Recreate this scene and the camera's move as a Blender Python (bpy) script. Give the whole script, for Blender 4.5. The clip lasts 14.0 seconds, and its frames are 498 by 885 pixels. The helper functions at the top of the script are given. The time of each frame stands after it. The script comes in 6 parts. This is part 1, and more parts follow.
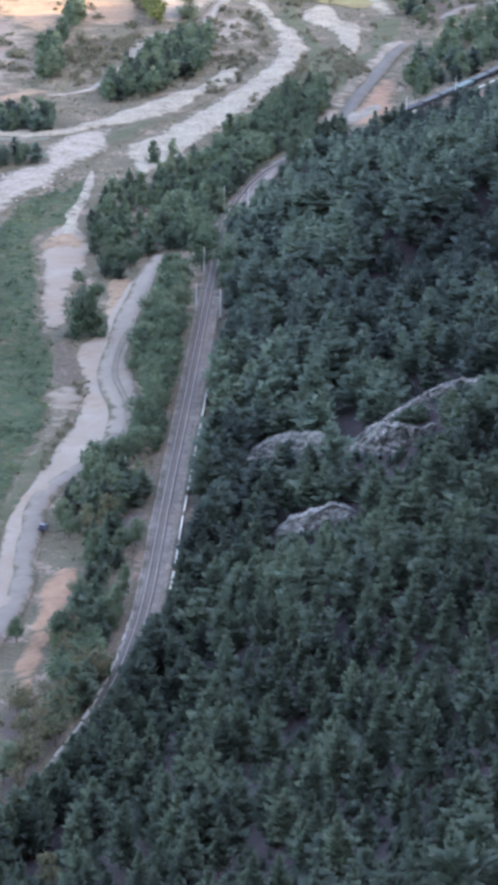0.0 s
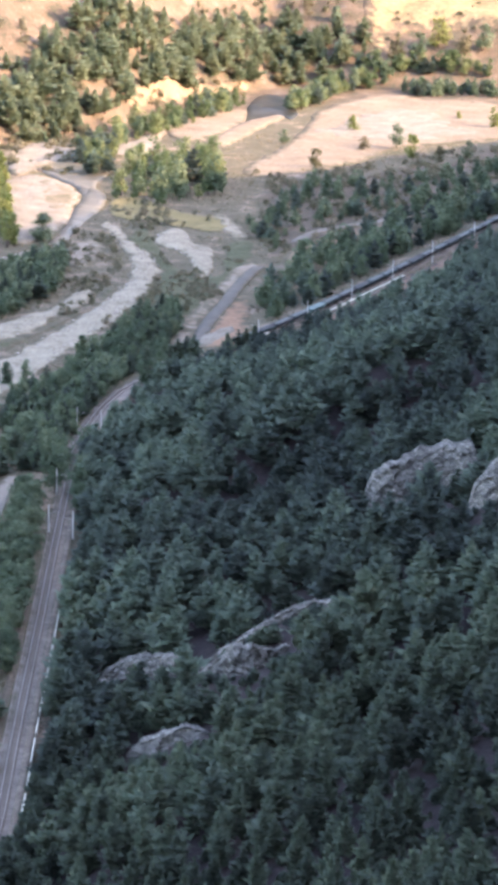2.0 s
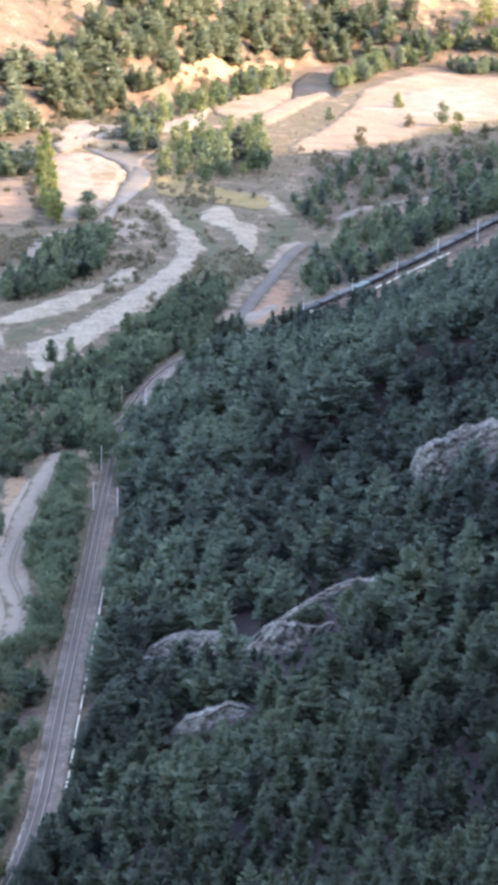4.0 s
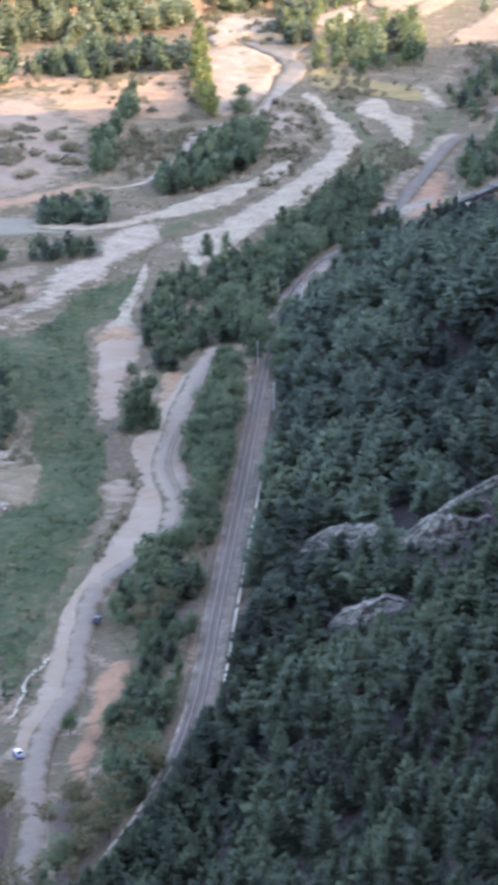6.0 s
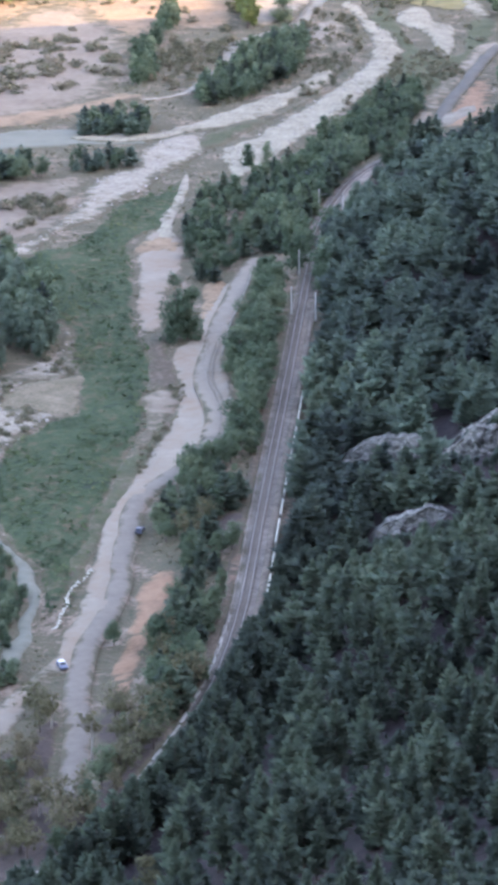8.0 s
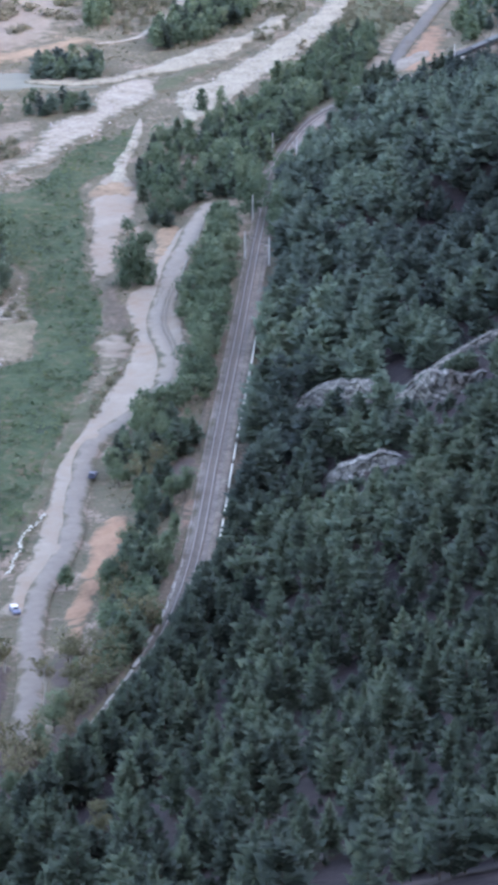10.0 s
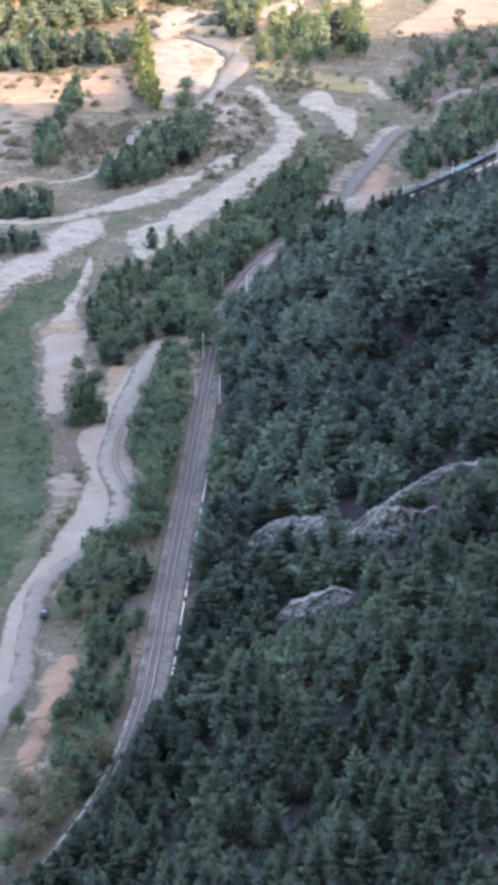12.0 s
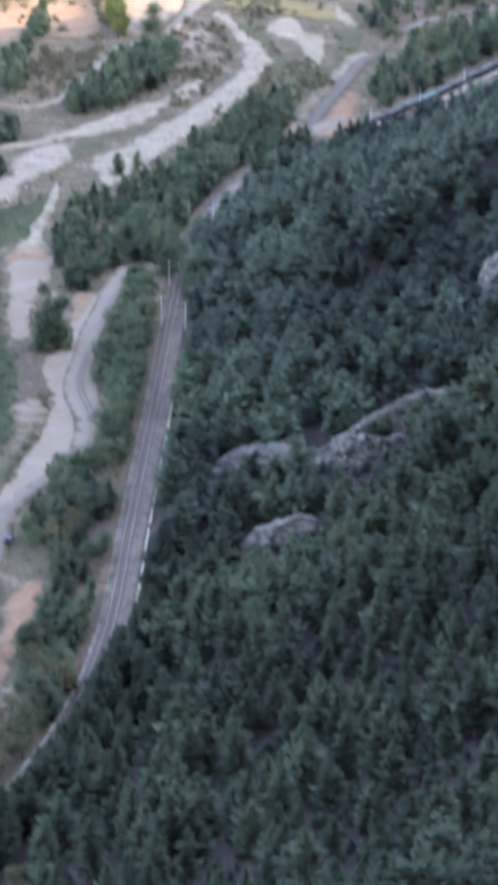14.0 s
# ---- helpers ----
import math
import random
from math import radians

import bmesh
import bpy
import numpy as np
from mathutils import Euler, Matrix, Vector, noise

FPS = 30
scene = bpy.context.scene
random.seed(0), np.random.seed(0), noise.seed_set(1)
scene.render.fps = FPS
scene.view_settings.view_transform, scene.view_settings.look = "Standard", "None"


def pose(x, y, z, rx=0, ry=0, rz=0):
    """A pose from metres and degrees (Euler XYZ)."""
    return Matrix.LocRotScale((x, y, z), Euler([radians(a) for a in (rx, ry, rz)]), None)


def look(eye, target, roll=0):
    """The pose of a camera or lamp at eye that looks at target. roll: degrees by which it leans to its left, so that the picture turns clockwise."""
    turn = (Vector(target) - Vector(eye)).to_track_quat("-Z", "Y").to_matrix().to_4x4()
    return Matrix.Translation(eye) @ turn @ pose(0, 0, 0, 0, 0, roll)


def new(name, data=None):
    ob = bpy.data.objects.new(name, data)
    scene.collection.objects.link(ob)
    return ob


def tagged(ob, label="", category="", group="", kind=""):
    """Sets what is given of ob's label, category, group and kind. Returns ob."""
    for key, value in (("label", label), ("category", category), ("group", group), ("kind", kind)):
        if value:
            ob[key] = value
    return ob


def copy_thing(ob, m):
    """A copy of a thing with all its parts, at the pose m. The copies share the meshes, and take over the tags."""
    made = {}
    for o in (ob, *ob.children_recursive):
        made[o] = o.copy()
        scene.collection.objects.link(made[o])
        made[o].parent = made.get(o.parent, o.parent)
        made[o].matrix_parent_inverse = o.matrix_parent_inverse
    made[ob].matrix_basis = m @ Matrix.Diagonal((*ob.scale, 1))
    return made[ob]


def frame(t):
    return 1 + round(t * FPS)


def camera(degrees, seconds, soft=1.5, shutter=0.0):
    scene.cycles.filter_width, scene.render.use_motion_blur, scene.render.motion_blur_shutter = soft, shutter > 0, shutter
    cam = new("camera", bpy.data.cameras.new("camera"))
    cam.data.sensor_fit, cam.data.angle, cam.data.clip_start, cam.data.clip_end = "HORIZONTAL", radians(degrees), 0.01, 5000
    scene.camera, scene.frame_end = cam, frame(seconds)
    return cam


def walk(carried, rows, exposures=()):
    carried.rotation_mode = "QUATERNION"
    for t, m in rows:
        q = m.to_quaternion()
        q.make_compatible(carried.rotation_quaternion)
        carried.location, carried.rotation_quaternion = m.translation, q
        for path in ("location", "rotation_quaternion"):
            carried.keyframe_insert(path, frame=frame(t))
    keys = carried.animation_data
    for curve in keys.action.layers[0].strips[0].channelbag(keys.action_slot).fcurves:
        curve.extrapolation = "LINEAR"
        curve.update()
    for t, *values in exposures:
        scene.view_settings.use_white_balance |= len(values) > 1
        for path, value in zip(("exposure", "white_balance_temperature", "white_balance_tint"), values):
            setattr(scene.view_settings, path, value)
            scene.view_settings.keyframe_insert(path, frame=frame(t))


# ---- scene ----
# ---------------------------------------------------------------- camera
# A hand-held telephoto view from a cliff-top lookout, 235 m above the valley floor; the camera only turns.
EYE = 235.0
cam = camera(8.0, 14.0, soft=4.8, shutter=0.5)
# seconds, yaw, pitch, lean
ROWS = [
    (0, -1.984, -16.686, 0.663),
    (0.3, -2.158, -16.486, 0.762),
    (0.5, -2.748, -15.518, 0.858),
    (0.8, -3.655, -14.346, 1.098),
    (1, -4.067, -14.169, 1.242),
    (1.3, -4.308, -14.070, 1.315),
    (1.5, -4.463, -13.863, 1.346),
    (1.8, -4.397, -13.290, 1.337),
    (2, -4.372, -13.088, 1.300),
    (2.2, -4.385, -12.937, 1.233),
    (4.5, -3.489, -13.969, 1.218),
    (4.8, -3.308, -14.379, 1.136),
    (5, -2.773, -14.666, 1.066),
    (5.3, -1.947, -15.001, 0.885),
    (5.5, -1.685, -15.058, 0.744),
    (5.8, -1.398, -15.140, 0.491),
    (6, -1.073, -15.208, 0.336),
    (6.3, -0.185, -15.415, 0.129),
    (6.5, -0.002, -15.443, -0.025),
    (6.8, 0.334, -15.639, -0.056),
    (7, 0.362, -15.898, -0.048),
    (7.3, 0.121, -16.265, -0.040),
    (7.5, -0.070, -16.411, -0.047),
    (7.8, -0.278, -16.584, -0.073),
    (8, -0.371, -16.648, -0.111),
    (8.2, -0.478, -16.697, 0.069),
    (10.3, -1.268, -17.571, 0.191),
    (10.5, -1.355, -17.377, 0.199),
    (10.8, -1.543, -16.878, 0.257),
    (11, -1.712, -16.495, 0.271),
    (11.3, -1.894, -16.133, 0.277),
    (11.5, -1.946, -15.977, 0.263),
    (11.8, -1.952, -15.541, 0.220),
    (12, -1.971, -15.316, 0.154),
    (12.3, -2.153, -14.988, 0.135),
    (12.5, -2.310, -14.833, 0.106),
    (13, -2.335, -14.900, 0.103),
    (13.5, -2.288, -15.044, 0.154),
    (13.7, -2.213, -15.211, 0.325),
    (13.8, -2.275, -15.435, 0.426),
    (13.9, -2.420, -15.993, 0.509),
    (14, -2.559, -16.488, 0.613),
]

walk(cam, [(t, pose(0, 0, EYE, 90 + pitch, 0, yaw) @ pose(0, 0, 0, 0, 0, lean)) for t, yaw, pitch, lean in ROWS],
     exposures=[(t, e, 7350, 24) for t, e in ((0.0, 3.32), (1.0, 3.42), (1.5, 3.3), (2.0, 3.15), (4.5, 3.3), (6.0, 3.22), (7.0, 3.2), (8.0, 3.3), (10.5, 3.42), (11.5, 3.3), (13.0, 3.34), (14.0, 3.28))])

# ---------------------------------------------------------------- world and sun
SUN_EL, SUN_TO = 25.0, Vector((14.0, -5.0, 0)).normalized()
world = bpy.data.worlds.new("sky")
scene.world = world
world.use_nodes = True
wn = world.node_tree.nodes
sky = wn.new("ShaderNodeTexSky")
sky.sky_type, sky.sun_disc = "NISHITA", False
sky.sun_elevation, sky.sun_rotation = radians(SUN_EL), math.atan2(SUN_TO.x, SUN_TO.y)
sky.air_density, sky.dust_density = 1.0, 1.5
world.node_tree.links.new(sky.outputs[0], wn["Background"].inputs[0])
wn["Background"].inputs[1].default_value = 0.15
sun_data = bpy.data.lights.new("sun", "SUN")
sun_data.energy, sun_data.angle, sun_data.color = 1.85, radians(0.5), (1.0, 0.78, 0.50)
sun = new("sun", sun_data)
sun.matrix_world = look(SUN_TO * 100 * math.cos(radians(SUN_EL)) + Vector((0, 0, 100 * math.sin(radians(SUN_EL)))), (0, 0, 0))

# ---------------------------------------------------------------- materials


def mat(name, colors, scale=1.0, rough=0.9, bump=0.0, bump_scale=None, metal=0.0, fine=0.35, blotch=None, stretch=(1, 1, 1), vary=0.0, tone=False, island=0.0, spec=0.3, leafy=0.0, spread=0.16):
    """Node material: colours mixed by coarse and fine noise (scale in features per metre), with bump."""
    m = bpy.data.materials.new(name)
    m.use_nodes = True
    nt = m.node_tree
    n, l = nt.nodes, nt.links
    p = n["Principled BSDF"]
    p.inputs["Roughness"].default_value, p.inputs["Metallic"].default_value = rough, metal
    p.inputs["Specular IOR Level"].default_value = spec
    geo = n.new("ShaderNodeNewGeometry")
    mp = n.new("ShaderNodeVectorMath")
    mp.operation = "MULTIPLY"
    mp.inputs[1].default_value = stretch
    l.new(geo.outputs["Position"], mp.inputs[0])
    a = n.new("ShaderNodeTexNoise")
    a.inputs["Scale"].default_value, a.inputs["Detail"].default_value, a.inputs["Roughness"].default_value = scale, 6, 0.65
    l.new(mp.outputs[0], a.inputs["Vector"])
    b = n.new("ShaderNodeTexNoise")
    b.inputs["Scale"].default_value, b.inputs["Detail"].default_value = scale * 7, 4
    l.new(mp.outputs[0], b.inputs["Vector"])
    mix = n.new("ShaderNodeMix")
    mix.inputs[0].default_value = fine
    l.new(a.outputs["Fac"], mix.inputs[2])
    l.new(b.outputs["Fac"], mix.inputs[3])
    ramp = n.new("ShaderNodeValToRGB")
    e = ramp.color_ramp.elements
    lo, hi = 0.5 - spread, 0.5 + spread
    e[0].position, e[1].position = lo, hi
    e[0].color, e[1].color = (*colors[0], 1), (*colors[-1], 1)
    for i, c in enumerate(colors[1:-1], 1):
        e.new(lo + (hi - lo) * i / (len(colors) - 1)).color = (*c, 1)
    l.new(mix.outputs[0], ramp.inputs[0])
    out = ramp.outputs[0]
    if vary or island or tone:
        hsv = n.new("ShaderNodeHueSaturation")
        val = n.new("ShaderNodeMath")
        val.operation = "MULTIPLY_ADD"
        if tone:
            src = n.new("ShaderNodeAttribute")
            src.attribute_name = "tone"
            s = src.outputs["Fac"]
        else:
            src = n.new("ShaderNodeObjectInfo")
            s = src.outputs["Random"]
        l.new(s, val.inputs[0])
        val.inputs[1].default_value, val.inputs[2].default_value = vary, 1 - vary / 2
        v = val.outputs[0]
        if island:
            k = n.new("ShaderNodeMath")
            k.operation = "MULTIPLY_ADD"
            l.new(geo.outputs["Random Per Island"], k.inputs[0])
            k.inputs[1].default_value = island
            l.new(v, k.inputs[2])
            v = k.outputs[0]
        l.new(v, hsv.inputs["Value"])
        hue = n.new("ShaderNodeMath")
        hue.operation = "MULTIPLY_ADD"
        l.new(s, hue.inputs[0])
        hue.inputs[1].default_value, hue.inputs[2].default_value = -0.10 * vary, 0.5 + 0.05 * vary
        l.new(hue.outputs[0], hsv.inputs["Hue"])
        l.new(out, hsv.inputs["Color"])
        out = hsv.outputs[0]
    l.new(out, p.inputs["Base Color"])
    if leafy:
        tr = n.new("ShaderNodeBsdfTranslucent")
        l.new(out, tr.inputs["Color"])
        mxs = n.new("ShaderNodeMixShader")
        mxs.inputs[0].default_value = leafy
        l.new(p.outputs[0], mxs.inputs[1])
        l.new(tr.outputs[0], mxs.inputs[2])
        l.new(mxs.outputs[0], n["Material Output"].inputs["Surface"])
    if bump:
        bp = n.new("ShaderNodeBump")
        bp.inputs["Strength"].default_value, bp.inputs["Distance"].default_value = 0.8, bump
        c = n.new("ShaderNodeTexNoise")
        c.inputs["Scale"].default_value, c.inputs["Detail"].default_value = bump_scale or scale * 5, 8
        l.new(mp.outputs[0], c.inputs["Vector"])
        l.new(c.outputs["Fac"], bp.inputs["Height"])
        l.new(bp.outputs[0], p.inputs["Normal"])
    return m


M = {}
M["ground"] = mat("valley_ground", [(0.060, 0.066, 0.039), (0.156, 0.118, 0.086), (0.092, 0.092, 0.055), (0.175, 0.126, 0.094), (0.267, 0.207, 0.166)], 0.11, bump=0.5, bump_scale=0.6, spread=0.11)
M["gravel"] = mat("river_gravel", [(0.15, 0.122, 0.093), (0.215, 0.185, 0.1442), (0.26, 0.23, 0.186), (0.30, 0.27, 0.2185)], 0.11, bump=0.10, bump_scale=1.2, fine=0.45, spread=0.13)
M["white_gravel"] = mat("white_gravel", [(0.123, 0.103, 0.071), (0.209, 0.185, 0.140), (0.252, 0.228, 0.174), (0.309, 0.280, 0.216)], 0.13, bump=0.10, bump_scale=1.2, fine=0.5, spread=0.13)
M["verge"] = mat("crushed_stone", [(0.196, 0.138, 0.098), (0.215, 0.170, 0.130), (0.222, 0.190, 0.152), (0.252, 0.220, 0.178)], 0.06, bump=0.12, bump_scale=1.5, fine=0.3)
M["sand"] = mat("pale_sand", [(0.135, 0.107, 0.079), (0.197, 0.170, 0.135), (0.265, 0.242, 0.202)], 0.12, bump=0.12, bump_scale=0.9, fine=0.45)
M["dry"] = mat("dry_field", [(0.133, 0.093, 0.065), (0.190, 0.148, 0.106), (0.245, 0.205, 0.154)], 0.07, bump=0.1, bump_scale=0.8, fine=0.45)
M["straw"] = mat("straw_grass", [(0.15, 0.108, 0.058), (0.235, 0.178, 0.095), (0.30, 0.24, 0.135)], 0.06, bump=0.3, bump_scale=0.5, fine=0.45)
M["rust"] = mat("rusty_soil", [(0.095, 0.058, 0.042), (0.145, 0.092, 0.066), (0.19, 0.135, 0.10)], 0.12, bump=0.2, bump_scale=0.8, fine=0.45)
M["flat"] = mat("sandy_flat", [(0.132, 0.100, 0.076), (0.180, 0.146, 0.113), (0.228, 0.194, 0.153)], 0.06, bump=0.2, bump_scale=1)
M["red"] = mat("orange_soil", [(0.132, 0.092, 0.058), (0.220, 0.150, 0.096), (0.285, 0.208, 0.140)], 0.10, bump=0.3, bump_scale=0.8, fine=0.4)
M["orange"] = mat("bright_orange_soil", [(0.13, 0.08, 0.05), (0.225, 0.132, 0.083), (0.27, 0.172, 0.115)], 0.10, bump=0.2, bump_scale=0.8, fine=0.4)
M["yellow"] = mat("yellow_grass", [(0.10, 0.09, 0.04), (0.17, 0.14, 0.06), (0.23, 0.18, 0.085)], 0.14, bump=0.4, bump_scale=0.8)
M["tan"] = mat("tan_grass", [(0.085, 0.085, 0.0465), (0.15, 0.125, 0.0837), (0.23, 0.185, 0.1395)], 0.16, bump=0.4, bump_scale=0.8, fine=0.45)
M["olive"] = mat("olive_grass", [(0.038, 0.048, 0.023), (0.060, 0.068, 0.034), (0.092, 0.088, 0.050)], 0.12, bump=0.4, bump_scale=0.8, fine=0.45)
M["scrubby"] = mat("scrubby_soil", [(0.043, 0.043, 0.026), (0.071, 0.058, 0.040), (0.090, 0.069, 0.050), (0.133, 0.101, 0.076)], 0.10, bump=0.5, bump_scale=0.7, fine=0.5, spread=0.13)
M["litter"] = mat("leaf_litter", [(0.034, 0.026, 0.024), (0.062, 0.046, 0.041), (0.100, 0.074, 0.062)], 0.15, bump=0.3, bump_scale=0.8, fine=0.45)
M["meadow"] = mat("rough_meadow", [(0.015, 0.031, 0.014), (0.022, 0.045, 0.018), (0.029, 0.053, 0.021), (0.037, 0.056, 0.024), (0.056, 0.062, 0.030), (0.085, 0.072, 0.042)], 0.07, bump=0.8, bump_scale=0.5, fine=0.5, stretch=(1, 0.6, 1), spread=0.12)
M["asphalt"] = mat("asphalt", [(0.136, 0.117, 0.098), (0.158, 0.137, 0.115), (0.186, 0.161, 0.134)], 0.09, rough=0.85, bump=0.01, bump_scale=8, fine=0.5)
M["dusty_asphalt"] = mat("dusty_asphalt", [(0.170, 0.142, 0.114), (0.190, 0.163, 0.133), (0.222, 0.192, 0.156)], 0.07, rough=0.85, bump=0.01, bump_scale=8, fine=0.5)
M["new_asphalt"] = mat("darker_asphalt", [(0.078, 0.07, 0.06231), (0.10, 0.091, 0.07998), (0.128, 0.114, 0.09858)], 0.09, rough=0.8, bump=0.01, bump_scale=8)
M["pale_ballast"] = mat("pale_ballast", [(0.12, 0.10, 0.085), (0.19, 0.165, 0.145), (0.26, 0.23, 0.205)], 0.2, bump=0.1, bump_scale=3, fine=0.4, spread=0.12)
M["mud_water"] = mat("silty_river_water", [(0.105, 0.095, 0.075), (0.14, 0.126, 0.10)], 0.06, rough=0.35, bump=0.03, bump_scale=0.5, spec=0.2)
M["mid_ballast"] = mat("grey_ballast", [(0.086, 0.071, 0.060), (0.133, 0.114, 0.100), (0.185, 0.162, 0.142)], 0.2, bump=0.1, bump_scale=3, fine=0.4, spread=0.12)
M["ballast"] = mat("ballast", [(0.081, 0.063, 0.050), (0.131, 0.106, 0.087), (0.189, 0.158, 0.131)], 0.22, bump=0.1, bump_scale=3, fine=0.4, spread=0.11)
M["sleeper"] = mat("worn_sleeper", [(0.112, 0.095, 0.082), (0.172, 0.150, 0.133)], 0.6)
M["steel"] = mat("worn_rail_steel", [(0.26, 0.235, 0.215), (0.36, 0.33, 0.31)], 0.5, rough=0.6, metal=0.1)
M["concrete"] = mat("weathered_concrete", [(0.19, 0.178, 0.1581), (0.29, 0.275, 0.2465), (0.38, 0.36, 0.3255)], 0.35, bump=0.03, bump_scale=4)
M["mast"] = mat("pale_mast_concrete", [(0.40, 0.40, 0.39), (0.50, 0.50, 0.49)], 0.8, rough=0.8)
M["galvanised"] = mat("galvanised_steel", [(0.26, 0.26, 0.265), (0.36, 0.36, 0.36)], 0.8, rough=0.55, metal=0.3)
M["rock"] = mat("grey_limestone", [(0.032, 0.033, 0.032), (0.066, 0.067, 0.064), (0.119, 0.120, 0.114), (0.220, 0.220, 0.209), (0.458, 0.453, 0.427)], 0.8, bump=0.5, bump_scale=1.6, stretch=(0.6, 0.7, 1.9), fine=0.55, spread=0.14)
M["bark"] = mat("bark", [(0.085, 0.066, 0.058), (0.15, 0.12, 0.105)], 1.5, bump=0.05)
M["pale_bark"] = mat("pale_bark", [(0.22, 0.20, 0.18), (0.34, 0.31, 0.28)], 1.5, bump=0.03)
# blue haze of the upper slope put into these needles
HAZE_PINE = [(0.091, 0.134, 0.118), (0.107, 0.150, 0.126), (0.131, 0.167, 0.128)]
LEAF = [(0.078, 0.120, 0.080), (0.101, 0.146, 0.092), (0.129, 0.169, 0.101)]
# the same pines nearer by, without the haze tint
NEAR_PINE = [(0.081, 0.119, 0.097), (0.096, 0.134, 0.102), (0.118, 0.150, 0.105)]
M["pine"] = mat("pine_needles", NEAR_PINE, 0.5, rough=0.75, vary=0.75, island=0.10, leafy=0.5)
M["near_pine_mass"] = mat("near_pine_needles", NEAR_PINE, 0.5, rough=0.75, vary=0.85, tone=True, island=0.10, leafy=0.5)
M["pine_mass"] = mat("hazy_pine_needles", HAZE_PINE, 0.5, rough=0.75, vary=0.95, tone=True, island=0.10, leafy=0.5)
M["poplar_one"] = mat("poplar_leaves", [(0.10, 0.135, 0.05), (0.14, 0.17, 0.06), (0.18, 0.20, 0.075)], 0.5, rough=0.7, vary=0.5, island=0.3, leafy=0.42)
# far bank needles lightened in colour for the sun and haze there
M["far_pine"] = mat("sun_lifted_needles", [(0.146, 0.185, 0.123), (0.185, 0.230, 0.151), (0.230, 0.269, 0.174)], 0.5, rough=0.75, vary=0.6, tone=True, island=0.2, leafy=0.45)
M["far_pine_one"] = mat("sun_lifted_needles", [(0.146, 0.185, 0.123), (0.185, 0.230, 0.151), (0.230, 0.269, 0.174)], 0.5, rough=0.75, vary=0.6, island=0.2, leafy=0.45)
M["leaf"] = mat("broad_leaves", LEAF, 0.5, rough=0.7, vary=0.7, island=0.15, leafy=0.5)
M["leaf_mass"] = mat("broad_leaves_mass", LEAF, 0.5, rough=0.7, vary=0.7, tone=True, island=0.15, leafy=0.5)
OLIVE = [(0.085, 0.088, 0.052), (0.12, 0.118, 0.068), (0.165, 0.145, 0.088)]
M["olive_leaf"] = mat("olive_leaves_mass", OLIVE, 0.5, rough=0.8, vary=0.7, tone=True, island=0.2, leafy=0.4)
M["olive_one"] = mat("olive_tree_leaves", OLIVE, 0.5, rough=0.8, vary=0.7, island=0.2, leafy=0.4)
# leaf colour yellowed and lightened to carry the low sun
M["sun_tinted"] = mat("sun_tinted_leaves", [(0.092, 0.130, 0.063), (0.119, 0.160, 0.074), (0.155, 0.186, 0.088)], 0.5, rough=0.7, vary=0.7, island=0.2, leafy=0.4)
SHRUB = [(0.09, 0.095, 0.062), (0.13, 0.125, 0.082), (0.185, 0.16, 0.115)]
M["shrub_mass"] = mat("scrub_leaves", SHRUB, 0.6, rough=0.85, vary=0.7, tone=True, island=0.4, leafy=0.3)
M["shrub_one"] = mat("scrub_leaves", SHRUB, 0.6, rough=0.85, vary=0.7, island=0.4, leafy=0.3)
M["willow"] = mat("willow_leaves", [(0.105, 0.152, 0.116), (0.132, 0.184, 0.136), (0.165, 0.214, 0.150)], 0.5, rough=0.75, vary=0.6, island=0.12, leafy=0.5)
M["thin_leaf"] = mat("olive_leaves", [(0.10, 0.095, 0.055), (0.15, 0.13, 0.08)], 0.6, rough=0.8, vary=0.4, island=0.5, leafy=0.4)
M["sedge"] = mat("sedge_leaves", [(0.034, 0.062, 0.027), (0.048, 0.076, 0.034), (0.074, 0.086, 0.042)], 0.06, rough=0.8, vary=0.8, tone=True, island=0.12, leafy=0.25)
M["white"] = mat("white_paint", [(0.60, 0.60, 0.59), (0.70, 0.70, 0.69)], 0.6, rough=0.3, spec=0.5)
M["white_stone"] = mat("white_limestone", [(0.36, 0.35, 0.2976), (0.55, 0.54, 0.465)], 1.2, bump=0.1)
M["blue_grey"] = mat("blue_grey_paint", [(0.11, 0.13, 0.20), (0.16, 0.18, 0.25)], 0.6, rough=0.3, spec=0.5)
M["stone_mass"] = mat("loose_stone", [(0.20, 0.18, 0.16), (0.36, 0.33, 0.30)], 0.8, vary=0.8, tone=True)
M["glass"] = mat("dark_window", [(0.02, 0.025, 0.035), (0.03, 0.035, 0.045)], 1, rough=0.08, spec=0.6)
M["rubber"] = mat("black_rubber", [(0.02, 0.02, 0.02), (0.035, 0.035, 0.035)], 2, rough=0.8)
M["dark_paint"] = mat("dark_blue_paint", [(0.025, 0.035, 0.07), (0.04, 0.05, 0.09)], 1, rough=0.35, spec=0.5)
M["wagon_blue"] = mat("wagon_blue_paint", [(0.022, 0.036, 0.040), (0.034, 0.048, 0.052), (0.05, 0.06, 0.062)], 0.4, rough=0.7)
M["wagon_grey"] = mat("wagon_dark_paint", [(0.03, 0.03, 0.036), (0.055, 0.052, 0.055)], 0.4, rough=0.7)
M["turquoise"] = mat("turquoise_paint", [(0.08, 0.13, 0.13), (0.12, 0.18, 0.175)], 0.4, rough=0.6)
M["cargo"] = mat("pale_cargo", [(0.085, 0.10, 0.098), (0.16, 0.178, 0.17)], 0.5, bump=0.1)
